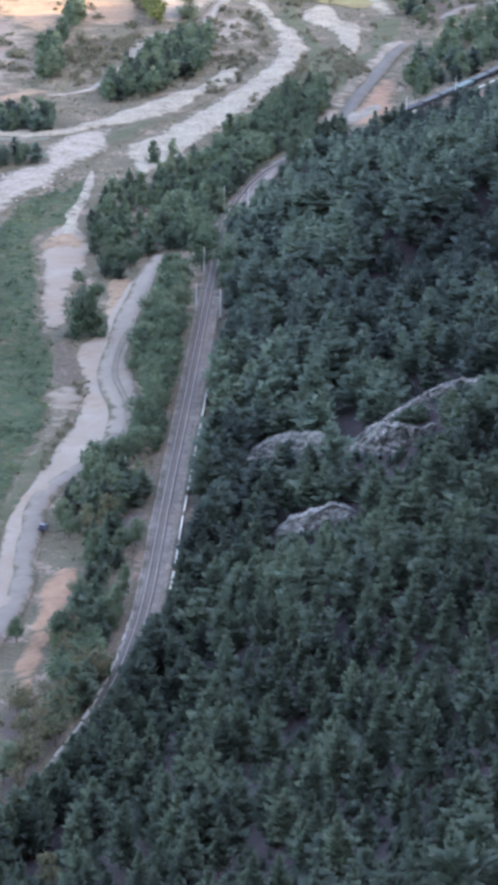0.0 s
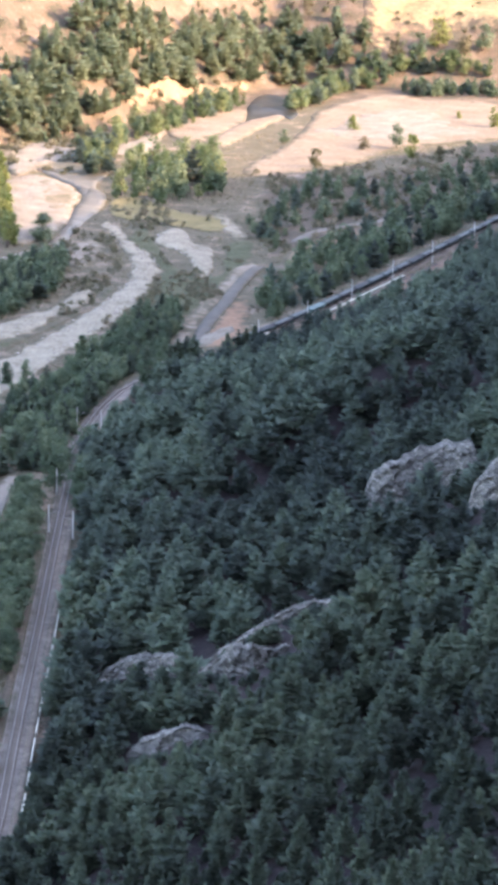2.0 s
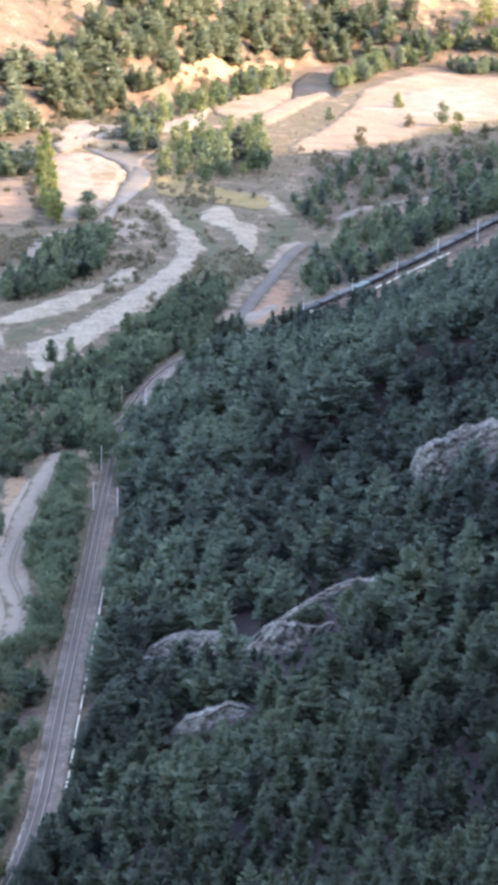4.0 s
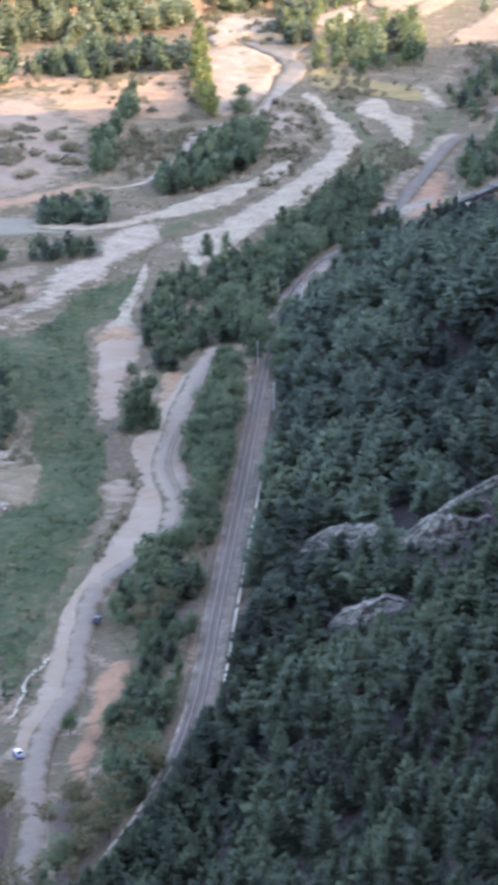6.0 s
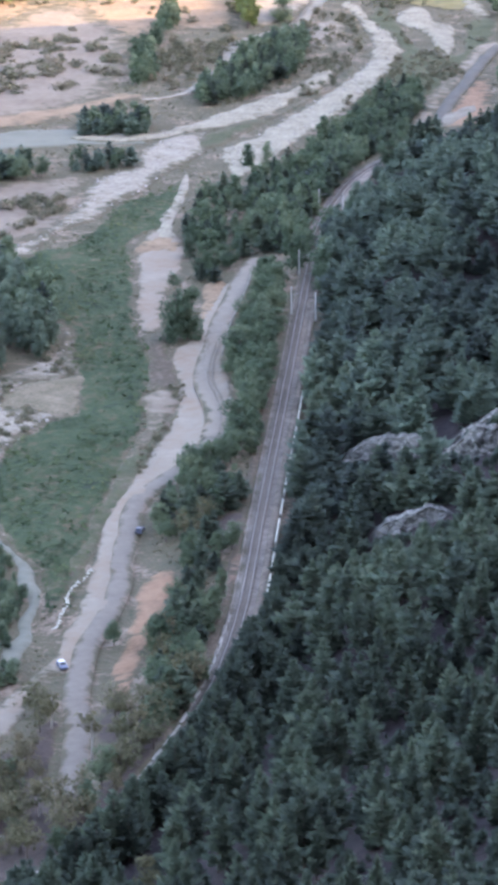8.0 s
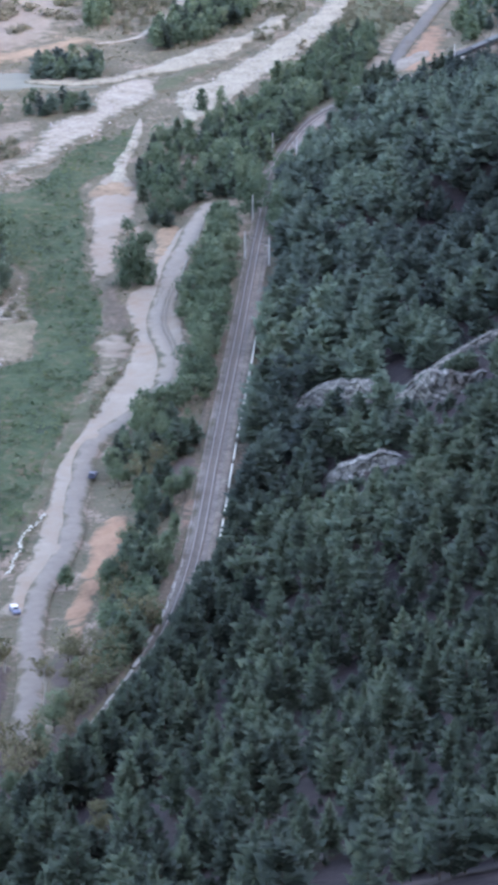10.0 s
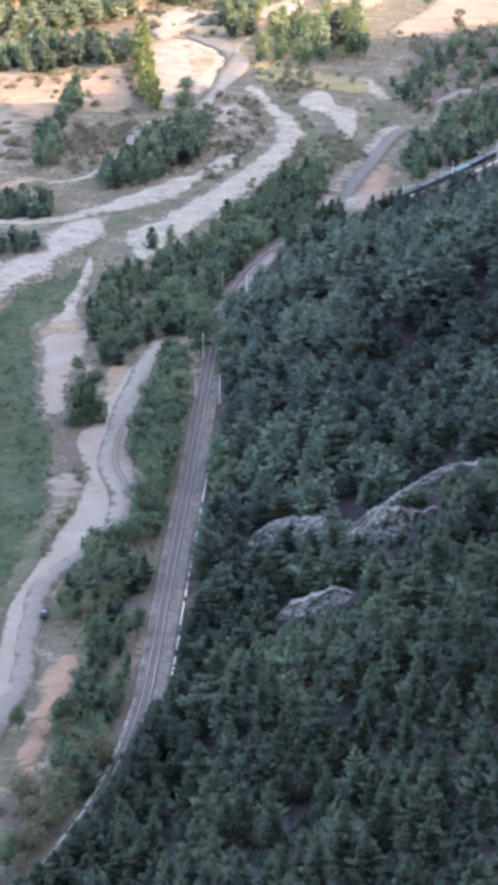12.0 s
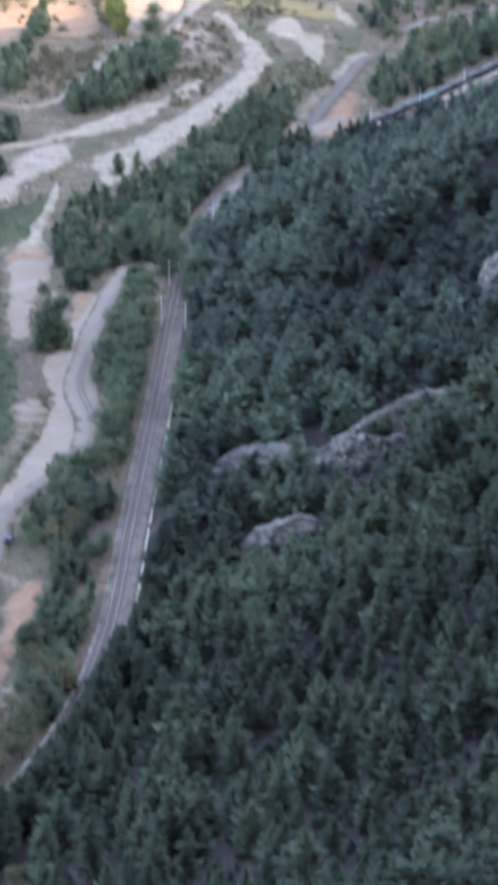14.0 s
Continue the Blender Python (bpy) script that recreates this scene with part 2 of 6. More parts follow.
M["iron"] = mat("dark_iron", [(0.04, 0.035, 0.03), (0.07, 0.06, 0.055)], 1, rough=0.7)


def water_mat():
    m = mat("shallow_river_water", [(0.118, 0.124, 0.100), (0.172, 0.174, 0.142)], 0.08, rough=0.55, bump=0.05, bump_scale=0.5, spec=0.06, stretch=(0.6, 2.0, 1))
    return m


M["water"] = water_mat()
M["still_water"] = mat("still_river_pool", [(0.022, 0.022, 0.018), (0.036, 0.034, 0.028)], 0.06, rough=0.3, bump=0.004, bump_scale=0.4, spec=0.3)

# ---------------------------------------------------------------- mesh helpers


def mesh_from(name, verts, faces, material, smooth=False):
    """One mesh from arrays of points and triangles or quads."""
    me = bpy.data.meshes.new(name)
    verts, faces = np.asarray(verts, np.float32), np.asarray(faces, np.int32)
    k = faces.shape[1]
    me.vertices.add(len(verts))
    me.vertices.foreach_set("co", verts.ravel())
    me.loops.add(faces.size)
    me.loops.foreach_set("vertex_index", faces.ravel())
    me.polygons.add(len(faces))
    me.polygons.foreach_set("loop_start", np.arange(0, faces.size, k, dtype=np.int32))
    if smooth:
        me.polygons.foreach_set("use_smooth", np.ones(len(faces), dtype=bool))
    me.update(calc_edges=True)
    me.materials.append(material)
    return me


def part(name, bm, material, parent=None, label=""):
    """Links a bmesh, or a mesh, as one object under its thing."""
    if isinstance(bm, bmesh.types.BMesh):
        me = bpy.data.meshes.new(name)
        bm.to_mesh(me)
        bm.free()
        me.materials.append(material)
    else:
        me = bm
    ob = new(name, me)
    ob.parent = parent
    if label:
        ob["label"] = label
    return ob


def box(bm, size, at, bevel=0.0, turn=None):
    """Adds a box, bevelled if asked, to a bmesh."""
    r = bmesh.ops.create_cube(bm, size=1.0)
    vs = r["verts"]
    bmesh.ops.scale(bm, vec=size, verts=vs)
    if bevel:
        es = list({e for v in vs for e in v.link_edges})
        g = bmesh.ops.bevel(bm, geom=es, offset=bevel, segments=2, affect="EDGES")
        vs = list({v for f in g["faces"] for v in f.verts} | {v for v in vs if v.is_valid})
    if turn is not None:
        bmesh.ops.rotate(bm, verts=vs, cent=(0, 0, 0), matrix=turn)
    bmesh.ops.translate(bm, vec=at, verts=vs)
    return bm


def tube(bm, a, b, r0, r1=None, n=8):
    """Adds a tapered round bar from a to b."""
    a, b = Vector(a), Vector(b)
    d = b - a
    m = Matrix.Translation((a + b) / 2) @ d.to_track_quat("Z", "Y").to_matrix().to_4x4()
    bmesh.ops.create_cone(bm, cap_ends=True, segments=n, radius1=r0, radius2=r0 if r1 is None else r1, depth=d.length, matrix=m)
    return bm


RAIL = ((200, -190), (300, -135), (400, -92), (480, -52.5), (547, -18.4), (604, -2.9), (650, 3.4), (721, 8), (809, 14.4), (888, 19.8),
        (937, 23.4), (989, 27.3), (1011, 31), (1065, 43), (1128, 84), (1175, 109), (1249, 145), (1370, 201), (1600, 312), (2100, 540))
_ry = np.arange(200.0, 2100.0, 4.0)
_rx = np.interp(_ry, [a for a, b in RAIL], [b for a, b in RAIL])
_rx = np.convolve(np.pad(_rx, 6, mode="reflect", reflect_type="odd"), np.ones(13) / 13, "valid")
_rs = np.gradient(_rx, 4.0)


def rail_x(y):
    """x of the railway's middle at y."""
    return np.interp(y, _ry, _rx)


def rail_side(x, y):
    """Metres from the railway's middle, plus on the mountain's side."""
    return (x - rail_x(y)) / np.sqrt(1 + np.interp(y, _ry, _rs) ** 2)


def ripple(x, y, s, k):
    """Uneven ground: a few crossed waves of about s metres."""
    a, b = x / s * 6.283, y / s * 6.283
    return (np.sin(a + 1.3 * np.sin(b * 0.7 + k)) + np.sin(b * 1.1 + 1.7 * np.sin(a * 0.6 + 2 * k)) + np.sin((a + b) * 0.63 + k)) / 3


CREST = ((-2000, 330), (1000, 310), (1165, 228), (1250, 165), (1290, 155), (1408, 128), (1445, 107), (1550, 65), (1700, 10), (5000, 10))
FOOT = ((-2500, 1150), (-400, 1330), (-115, 1490), (7, 1586), (59, 1640), (105, 1744), (152, 1812), (262, 1800), (420, 1790), (3000, 2000))


def terrain(x, y):
    """Height of the ground: valley, embankment, mountain side, far bank and the cliff below the lookout."""
    x, y = np.asarray(x, float), np.asarray(y, float)
    d = rail_side(x, y)
    z = 0.5 * ripple(x, y, 45, 1) + 0.25 * ripple(x, y, 17, 2)
    bank = np.clip((d + 22) / 17, 0, 1)
    z = z * (1 - bank) + 4.0 * bank
    up = np.maximum(d - 6, 0)
    side = np.maximum(x - 0.175 * y - 20, 0)
    soft = np.clip(up / 25, 0, 1)
    hill = np.interp(y, (950, 1060), (0.40, 0.27)) * up + np.interp(y, (950, 1060), (1.0, 0.4)) * soft * (4.5 * ripple(x, y, 110, 3) + 2.2 * ripple(x, y, 47, 4)) + soft * (7 * np.exp(-((y - 868 - 0.3 * x) / 17) ** 2) - 5 * np.exp(-((y - 915 - 0.3 * x) / 20) ** 2)) + 1.1 * side
    z = np.minimum(z + hill, np.maximum(np.interp(y, [a for a, b in CREST], [b for a, b in CREST]), z))
    far = np.maximum(y - np.interp(x, [a for a, b in FOOT], [b for a, b in FOOT]), 0)
    z = z + np.minimum(0.42 * far + np.clip(far / 30, 0, 1) * (3 * ripple(x, y, 90, 5) + 1.5 * ripple(x, y, 38, 6)), 330)
    cliff = 233.2 * np.exp(-np.maximum(y - 3, 0) / 110) * np.exp(-(np.abs(x) / 900) ** 2)
    return np.maximum(z, np.where(y < 420, cliff, -50))


def height(x, y):
    return float(terrain(np.array([x]), np.array([y]))[0])


def smooth_line(pts, step, closed=False):
    """Points every step metres along a smooth curve through pts."""
    p = np.array(pts, float)
    n = len(p)
    out = []
    for i in range(n if closed else n - 1):
        a, b, c, d = (p[(i + k) % n] if closed else p[min(max(i + k, 0), n - 1)] for k in (-1, 0, 1, 2))
        m = max(2, int(np.hypot(*(c - b)) / step))
        for t in np.arange(m) / m:
            out.append(0.5 * (2 * b + (c - a) * t + (2 * a - 5 * b + 4 * c - d) * t * t + (3 * b - a - 3 * c + d) * t ** 3))
    if not closed:
        out.append(p[-1])
    return np.array(out)


def inside(px, py, poly):
    """Which points lie in the polygon."""
    poly = np.asarray(poly, float)
    hit = np.zeros(len(px), bool)
    j = len(poly) - 1
    for i in range(len(poly)):
        xi, yi, xj, yj = *poly[i], *poly[j]
        with np.errstate(divide="ignore", invalid="ignore"):
            c = ((yi > py) != (yj > py)) & (px < (xj - xi) * (py - yi) / (yj - yi) + xi)
        hit ^= c
        j = i
    return hit


# ---------------------------------------------------------------- ground


def spaced(*runs):
    """Coordinates from runs of (start, end, step)."""
    return np.concatenate([np.arange(a, b, s) for a, b, s in runs])


gx = spaced((-4800, -1000, 380), (-1000, -300, 70), (-300, -130, 10), (-130, 260, 3.5), (260, 480, 10), (480, 1200, 70), (1200, 4801, 400))
gy = spaced((-2500, -200, 230), (-200, 0, 25), (0, 350, 10), (350, 1250, 3.5), (1250, 1950, 5), (1950, 2400, 30), (2400, 4901, 250))
XX, YY = np.meshgrid(gx, gy)
ZZ = terrain(XX.ravel(), YY.ravel())
ii = np.arange(len(gx) * len(gy)).reshape(len(gy), len(gx))
quads = np.stack([ii[:-1, :-1], ii[:-1, 1:], ii[1:, 1:], ii[1:, :-1]], -1).reshape(-1, 4)


def zone_noise(n, l, scale, detail=6):
    """A noise in world space."""
    geo, tx = n.new("ShaderNodeNewGeometry"), n.new("ShaderNodeTexNoise")
    tx.inputs["Scale"].default_value, tx.inputs["Detail"].default_value = scale, detail
    tx.inputs["Roughness"].default_value = 0.62
    l.new(geo.outputs["Position"], tx.inputs["Vector"])
    return tx.outputs["Fac"]


def ramp_of(n, l, source, stops):
    rp = n.new("ShaderNodeValToRGB")
    e = rp.color_ramp.elements
    e[0].position, e[0].color = stops[0][0], (*stops[0][1], 1)
    e[1].position, e[1].color = stops[-1][0], (*stops[-1][1], 1)
    for at, c in stops[1:-1]:
        e.new(at).color = (*c, 1)
    l.new(source, rp.inputs[0])
    return rp.outputs[0]


def blend(n, l, fac, a, c):
    mx = n.new("ShaderNodeMix")
    mx.data_type = "RGBA"
    l.new(fac, mx.inputs[0])
    l.new(a, mx.inputs[6])
    l.new(c, mx.inputs[7])
    return mx.outputs[2]


def zone_value(n, name):
    at = n.new("ShaderNodeAttribute")
    at.attribute_name = name
    return at.outputs["Fac"]


def ground_colour(n, l):
    """Scrubby valley soil; brown litter under the pines, darkened for the shade there; dry orange soil on the far
    slopes.
    """
    mixn = n.new("ShaderNodeMix")
    mixn.inputs[0].default_value = 0.4
    l.new(zone_noise(n, l, 0.10), mixn.inputs[2])
    l.new(zone_noise(n, l, 0.75, 4), mixn.inputs[3])
    f = mixn.outputs[0]
    valley = ramp_of(n, l, f, ((0.39, (0.045, 0.053, 0.029)), (0.45, (0.102, 0.082, 0.056)), (0.5, (0.070, 0.072, 0.041)), (0.55, (0.132, 0.099, 0.071)), (0.61, (0.225, 0.177, 0.139))))
    # litter ramp set near black: shade between the pines put into it
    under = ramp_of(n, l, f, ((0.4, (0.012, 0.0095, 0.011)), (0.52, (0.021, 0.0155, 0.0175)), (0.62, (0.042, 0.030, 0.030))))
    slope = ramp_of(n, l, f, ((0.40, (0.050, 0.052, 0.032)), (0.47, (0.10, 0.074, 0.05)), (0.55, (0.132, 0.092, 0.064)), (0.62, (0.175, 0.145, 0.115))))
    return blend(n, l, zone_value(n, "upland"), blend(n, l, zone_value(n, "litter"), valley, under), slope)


def ground_mat():
    m = M["ground"]
    n, l = m.node_tree.nodes, m.node_tree.links
    l.new(ground_colour(n, l), n["Principled BSDF"].inputs["Base Color"])
    return m


def feather(key):
    """Lets a surface wear into the ground round it: ragged borders and bare spots, by the edge value of each vertex."""
    n, l = M[key].node_tree.nodes, M[key].node_tree.links
    p = n["Principled BSDF"]
    base = p.inputs["Base Color"].links[0].from_socket
    add = n.new("ShaderNodeMath")
    add.operation = "MULTIPLY_ADD"
    l.new(zone_noise(n, l, 0.2, 5), add.inputs[0])
    add.inputs[1].default_value = 2.0
    l.new(zone_value(n, "edge"), add.inputs[2])
    rng_ = n.new("ShaderNodeMapRange")
    rng_.inputs["From Min"].default_value, rng_.inputs["From Max"].default_value = 1.15, 1.5
    l.new(add.outputs[0], rng_.inputs["Value"])
    l.new(blend(n, l, rng_.outputs[0], ground_colour(n, l), base), p.inputs["Base Color"])


for key in ("gravel", "white_gravel", "verge", "sand", "dry", "flat", "red", "orange", "yellow", "tan", "olive", "litter", "meadow", "asphalt", "dusty_asphalt", "new_asphalt", "pale_ballast", "ballast", "scrubby", "mid_ballast", "straw", "rust"):
    feather(key)


def set_zones(me, x, y, edge=None):
    """Writes the zone values that the ground's colours follow."""
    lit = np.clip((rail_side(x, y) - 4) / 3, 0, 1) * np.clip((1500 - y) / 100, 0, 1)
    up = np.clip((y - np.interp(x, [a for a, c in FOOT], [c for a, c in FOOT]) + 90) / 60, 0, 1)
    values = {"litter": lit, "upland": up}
    if edge is not None:
        values["edge"] = edge
    for k, v in values.items():
        me.attributes.new(k, "FLOAT", "POINT").data.foreach_set("value", np.asarray(v, np.float32))


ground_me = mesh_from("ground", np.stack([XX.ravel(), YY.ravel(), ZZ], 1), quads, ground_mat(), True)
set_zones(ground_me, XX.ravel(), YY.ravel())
ground = tagged(new("ground", ground_me), "rough valley ground with scrub, soil and pine litter coloured dark with shade", "ground", kind="structure")


BARE = []


def patch(name, outline, material, label, category, lift=0.25, ragged=1.6, cell=3.0, relief=0.0, sink=0.06, kind="structure", soft=5.0, full=0.85, base=0.0):
    """A sheet of another ground on the terrain: a smooth outline with a ragged edge that dips into the ground."""
    from mathutils.geometry import delaunay_2d_cdt
    line = smooth_line(outline, 2.0, True)
    if category not in ("meadow", "grass", "hillside", "litter"):
        BARE.append(np.array(outline, float))
    c = line.mean(0)
    edge = []
    for i, q in enumerate(line):
        v = noise.noise((q[0] * 0.16, q[1] * 0.09, 3.1)) + 0.35 * noise.noise((q[0] * 0.4, q[1] * 0.2, 7.7))
        w = noise.noise((q[0] * 0.16, q[1] * 0.09, 13.1)) + 0.35 * noise.noise((q[0] * 0.4, q[1] * 0.2, 27.7))
        edge.append(Vector((q[0] + ragged * v, q[1] + ragged * 1.3 * w)))
    lo, hi = np.min([e[:] for e in edge], 0), np.max([e[:] for e in edge], 0)
    px, py = (g.ravel() for g in np.meshgrid(np.arange(lo[0], hi[0], cell), np.arange(lo[1], hi[1], cell * 1.5)))
    px, py = px + np.sin(py * 3.1) * cell * 0.3, py + np.sin(px * 2.7) * cell * 0.4
    keep = inside(px, py, [e[:] for e in edge])
    e = np.array([q[:] for q in edge])
    tan = np.roll(e, -1, 0) - np.roll(e, 1, 0)
    tan /= np.hypot(tan[:, 0], tan[:, 1])[:, None] + 1e-6
    nrm = np.stack([-tan[:, 1], tan[:, 0]], 1)
    area = np.sum(e[:, 0] * np.roll(e[:, 1], -1) - np.roll(e[:, 0], -1) * e[:, 1])
    ring = e + nrm * (0.6 if area > 0 else -0.6)
    ring = ring[inside(ring[:, 0], ring[:, 1], e)]
    px, py = np.concatenate([ring[:, 0], px[keep]]), np.concatenate([ring[:, 1], py[keep]])
    pts = edge + [Vector(q) for q in zip(px, py)]
    n = len(edge)
    vs, _, fs, *_ = delaunay_2d_cdt(pts, [(i, (i + 1) % n) for i in range(n)], [], 1, 1e-4)
    vx, vy = np.array([v[0] for v in vs]), np.array([v[1] for v in vs])
    dist = np.array([np.min(np.hypot(e[:, 0] - a, (e[:, 1] - b) * 0.6)) for a, b in zip(vx, vy)])
    flat = category == "water"
    z = terrain(vx, vy) + (lift if flat else 0.16 + lift * np.clip(dist / 1.4, 0, 1))
    if relief:
        z = z + relief * np.clip(dist / 4, 0, 1) * np.array([noise.fractal((a * 0.16, b * 0.12, 5.0), 1.0, 2.0, 4) + 0.4 for a, b in zip(vx, vy)])
    z = np.where(dist < 0.05, z - sink - (lift if flat else 0.22), z)
    me = mesh_from(name, np.stack([vx, vy, z], 1), [f[:3] for f in fs], material, True)
    set_zones(me, vx, vy, np.maximum(np.clip(dist / soft, 0, 1) * full, base))
    return tagged(new(name, me), label, category, kind=kind)


MEADOW = ((-64, 944), (-53, 974), (-44, 978), (-35, 1012), (-30, 1036), (-21, 1046), (-16, 1058), (-13, 1066), (-14, 1035), (-19, 1006), (-25, 990), (-28, 977), (-25, 944), (-25, 914), (-23, 883), (-19, 862), (-18, 848), (-20, 832), (-20, 806), (-21, 785), (-23, 772), (-26, 746), (-28, 729), (-30, 710), (-31, 692), (-32, 678), (-34, 666), (-37, 668), (-37, 684), (-40, 700), (-45, 710), (-49, 725), (-52, 728), (-53, 749), (-52, 768), (-48, 788), (-42, 802), (-36, 812), (-36, 830), (-38, 864), (-41, 890), (-53, 914))
patch("meadow", MEADOW, M["meadow"], "rough green floodplain meadow with dry tufts", "meadow", 0.12, soft=2.5, full=1.1)
SHORE = ((-72, 838), (-60, 834), (-54, 844), (-49, 852), (-43, 862), (-41, 884), (-39, 874), (-38, 844), (-45, 838), (-50, 833), (-55, 821), (-42, 812), (-42, 802), (-48, 788), (-52, 770), (-53, 748), (-53, 728), (-55, 721), (-66, 716))
BAR = ((-64, 722), (-57, 716), (-53, 706), (-48, 692), (-46, 679), (-46, 662), (-46, 648), (-48, 637), (-57, 628))
SPIT = ((-84, 984), (-66, 972), (-55, 965), (-51, 986), (-44, 1002), (-36, 1018), (-30, 1038), (-23, 1056), (-18, 1077), (-7, 1103), (-7, 1136), (-18, 1132), (-28, 1103), (-29, 1082), (-39, 1072), (-42, 1042), (-47, 1018), (-54, 994), (-60, 980), (-70, 987))
BED = ((-2, 1110), (5, 1121), (16, 1148), (30, 1188), (43, 1228), (51, 1262), (54, 1296), (53, 1324), (49, 1356), (46, 1383), (49, 1389), (55, 1356), (59, 1333), (64, 1297), (63, 1268), (55, 1228), (41, 1176), (31, 1148), (19, 1108), (12, 1087), (4, 1066), (0, 1084))
ISLAND = ((66, 1357), (72, 1376), (78, 1370), (80, 1344), (86, 1334), (85, 1304), (80, 1268), (76, 1272), (76, 1310), (70, 1332), (65, 1338))
BANK = ((-48, 1134), (-27, 1136), (-14, 1146), (-3, 1165), (5, 1180), (15, 1197), (22, 1204), (27, 1225), (35, 1246), (38, 1238), (33, 1212), (22, 1188), (17, 1173), (5, 1150), (-12, 1138), (-27, 1121), (-48, 1125))
patch("gravel_flat", ((-89, 1017), (-81, 1036), (-67, 1061), (-50, 1070), (-43, 1076), (-46, 1018), (-57, 981), (-65, 947), (-82, 934)), M["flat"], "pale stony flat with scattered low scrub", "gravel", 0.15, 3.0, soft=8.0)
patch("sandy_flat", ((-115, 1325), (-90, 1336), (-62, 1386), (-36, 1310), (-39, 1205), (-55, 1179), (-77, 1143), (-99, 1137)), M["flat"], "pinkish grey sandy flat with low scrub", "sand", 0.15, 6.0, soft=14.0)
patch("orange_bank", ((-124, 1433), (-87, 1398), (-62, 1391), (-41, 1416), (-14, 1433), (5, 1446), (5, 1339), (-17, 1329), (-40, 1311), (-62, 1379), (-90, 1342), (-115, 1325)), M["red"], "dry orange soil bank in evening sun", "soil", 0.12, 4.0, soft=10.0)
patch("orange_slope", ((-128, 1489), (-97, 1446), (-66, 1477), (-42, 1447), (-40, 1409), (-87, 1394), (-121, 1408)), M["red"], "bare orange soil slope below pines", "soil", 0.2)
patch("gravel_verge", ((-52, 598), (-49, 605), (-43, 616), (-39, 626), (-35, 636), (-33, 646), (-32, 658), (-30, 666), (-29, 682), (-28, 697), (-27, 716), (-26, 732), (-23, 744), (-21, 757), (-19, 770), (-16, 786), (-13, 801), (-12, 816), (-12, 839), (-14, 854), (-13, 866), (-9, 880), (-6, 904), (-1, 932), (4, 950), (10, 967), (9, 949), (5, 928), (2, 902), (1, 879), (-1, 855), (1, 832), (2, 808), (2, 792), (-1, 776), (-6, 762), (-10, 755), (-15, 744), (-18, 736), (-18, 721), (-19, 701), (-20, 683), (-22, 665), (-25, 654), (-26, 640), (-29, 633), (-35, 629), (-37, 619), (-38, 609), (-42, 593), (-47, 587), (-51, 582)), M["verge"], "broad beige gravel verge and lay-by beside the road", "gravel", 0.32, 0.7, soft=1.8, full=1.1)
patch("clearing", ((-21, 996), (-25, 983), (-26, 972), (-24, 948), (-24, 918), (-23, 892), (-20, 884), (-17, 890), (-17, 907), (-16, 931), (-12, 956), (-11, 976), (-13, 990), (-19, 997)), M["verge"], "pale pinkish gravel clearing", "gravel", 0.25, 1.3, soft=2.0, full=0.95)
patch("soil_edge", ((-22, 990), (-26, 977), (-25, 965), (-20, 972), (-14, 972), (-12, 980), (-15, 988)), M["red"], "orange soil at the head of the clearing", "soil", 0.36, 1.0, soft=2.0, full=0.85)
patch("stony_path", ((-20, 988), (-19, 1013), (-17, 1030), (-14, 1050), (-11, 1058), (-12, 1044), (-14, 1022), (-16, 1008), (-14, 990)), M["white_gravel"], "pale stony path running up from the clearing", "gravel", 0.42, 1.0, soft=1.6, full=1.0)
patch("stony_ground", ((-19, 884), (-16, 880), (-15, 864), (-13, 854), (-12, 836), (-19, 832), (-20, 858)), M["scrubby"], "grey stony scrub ground below the clearing", "ground", 0.3, 1.2, soft=2.5, full=0.9)
patch("soil_bank", ((-6, 934), (0, 936), (-2, 913), (-4, 890), (-8, 872), (-7, 890)), M["red"], "bare orange soil bank beside the road", "soil", 0.36, 0.9, soft=1.6, full=1.0)
patch("track", ((-20, 1010), (-16, 1035), (-14, 1062), (-12, 1078), (-11, 1060), (-13, 1030), (-16, 1005)), M["gravel"], "narrow pale gravel track", "track", 0.25, 0.5, soft=1.2, full=1.0)
patch("river_gravel", BED, M["white_gravel"], "curving dry river bed of white gravel", "gravel", 0.3, 2.0, relief=0.2, soft=2.2, full=1.05)
patch("gravel_bank", BANK, M["white_gravel"], "long white gravel bank beside the river", "gravel", 0.45, 1.0, relief=0.2, soft=1.6, full=1.05)
patch("gravel_spit", SPIT, M["gravel"], "pale gravel spit between meadow and river", "gravel", 0.3, 1.6, relief=0.3, soft=6.0, full=0.9)
patch("gravel_bar", BAR, M["white_gravel"], "white gravel bar beside a stream", "gravel", 0.35, 1.0, relief=0.3, soft=2.0, full=1.05)
patch("gravel_shore", SHORE, M["gravel"], "stony pink and grey shore with scrub", "gravel", 0.3, 1.4, relief=0.2, soft=5.0, full=0.6)
patch("soil_slope", ((-17, 688), (-12, 694), (-10, 688), (-11, 668), (-14, 652), (-16, 638), (-18, 626), (-19, 616), (-22, 620), (-22, 634), (-21, 648), (-19, 662), (-19, 676)), M["orange"], "bare orange soil strip below the trees", "soil", 0.25, 1.6, soft=2.4, full=1.05)
patch("soil_slope", ((-2, 683), (2, 692), (4, 700), (4, 688), (1, 674), (-1, 672)), M["rust"], "bare rusty soil among the trees", "soil", 0.25, 1.6, soft=2.0, full=1.0)
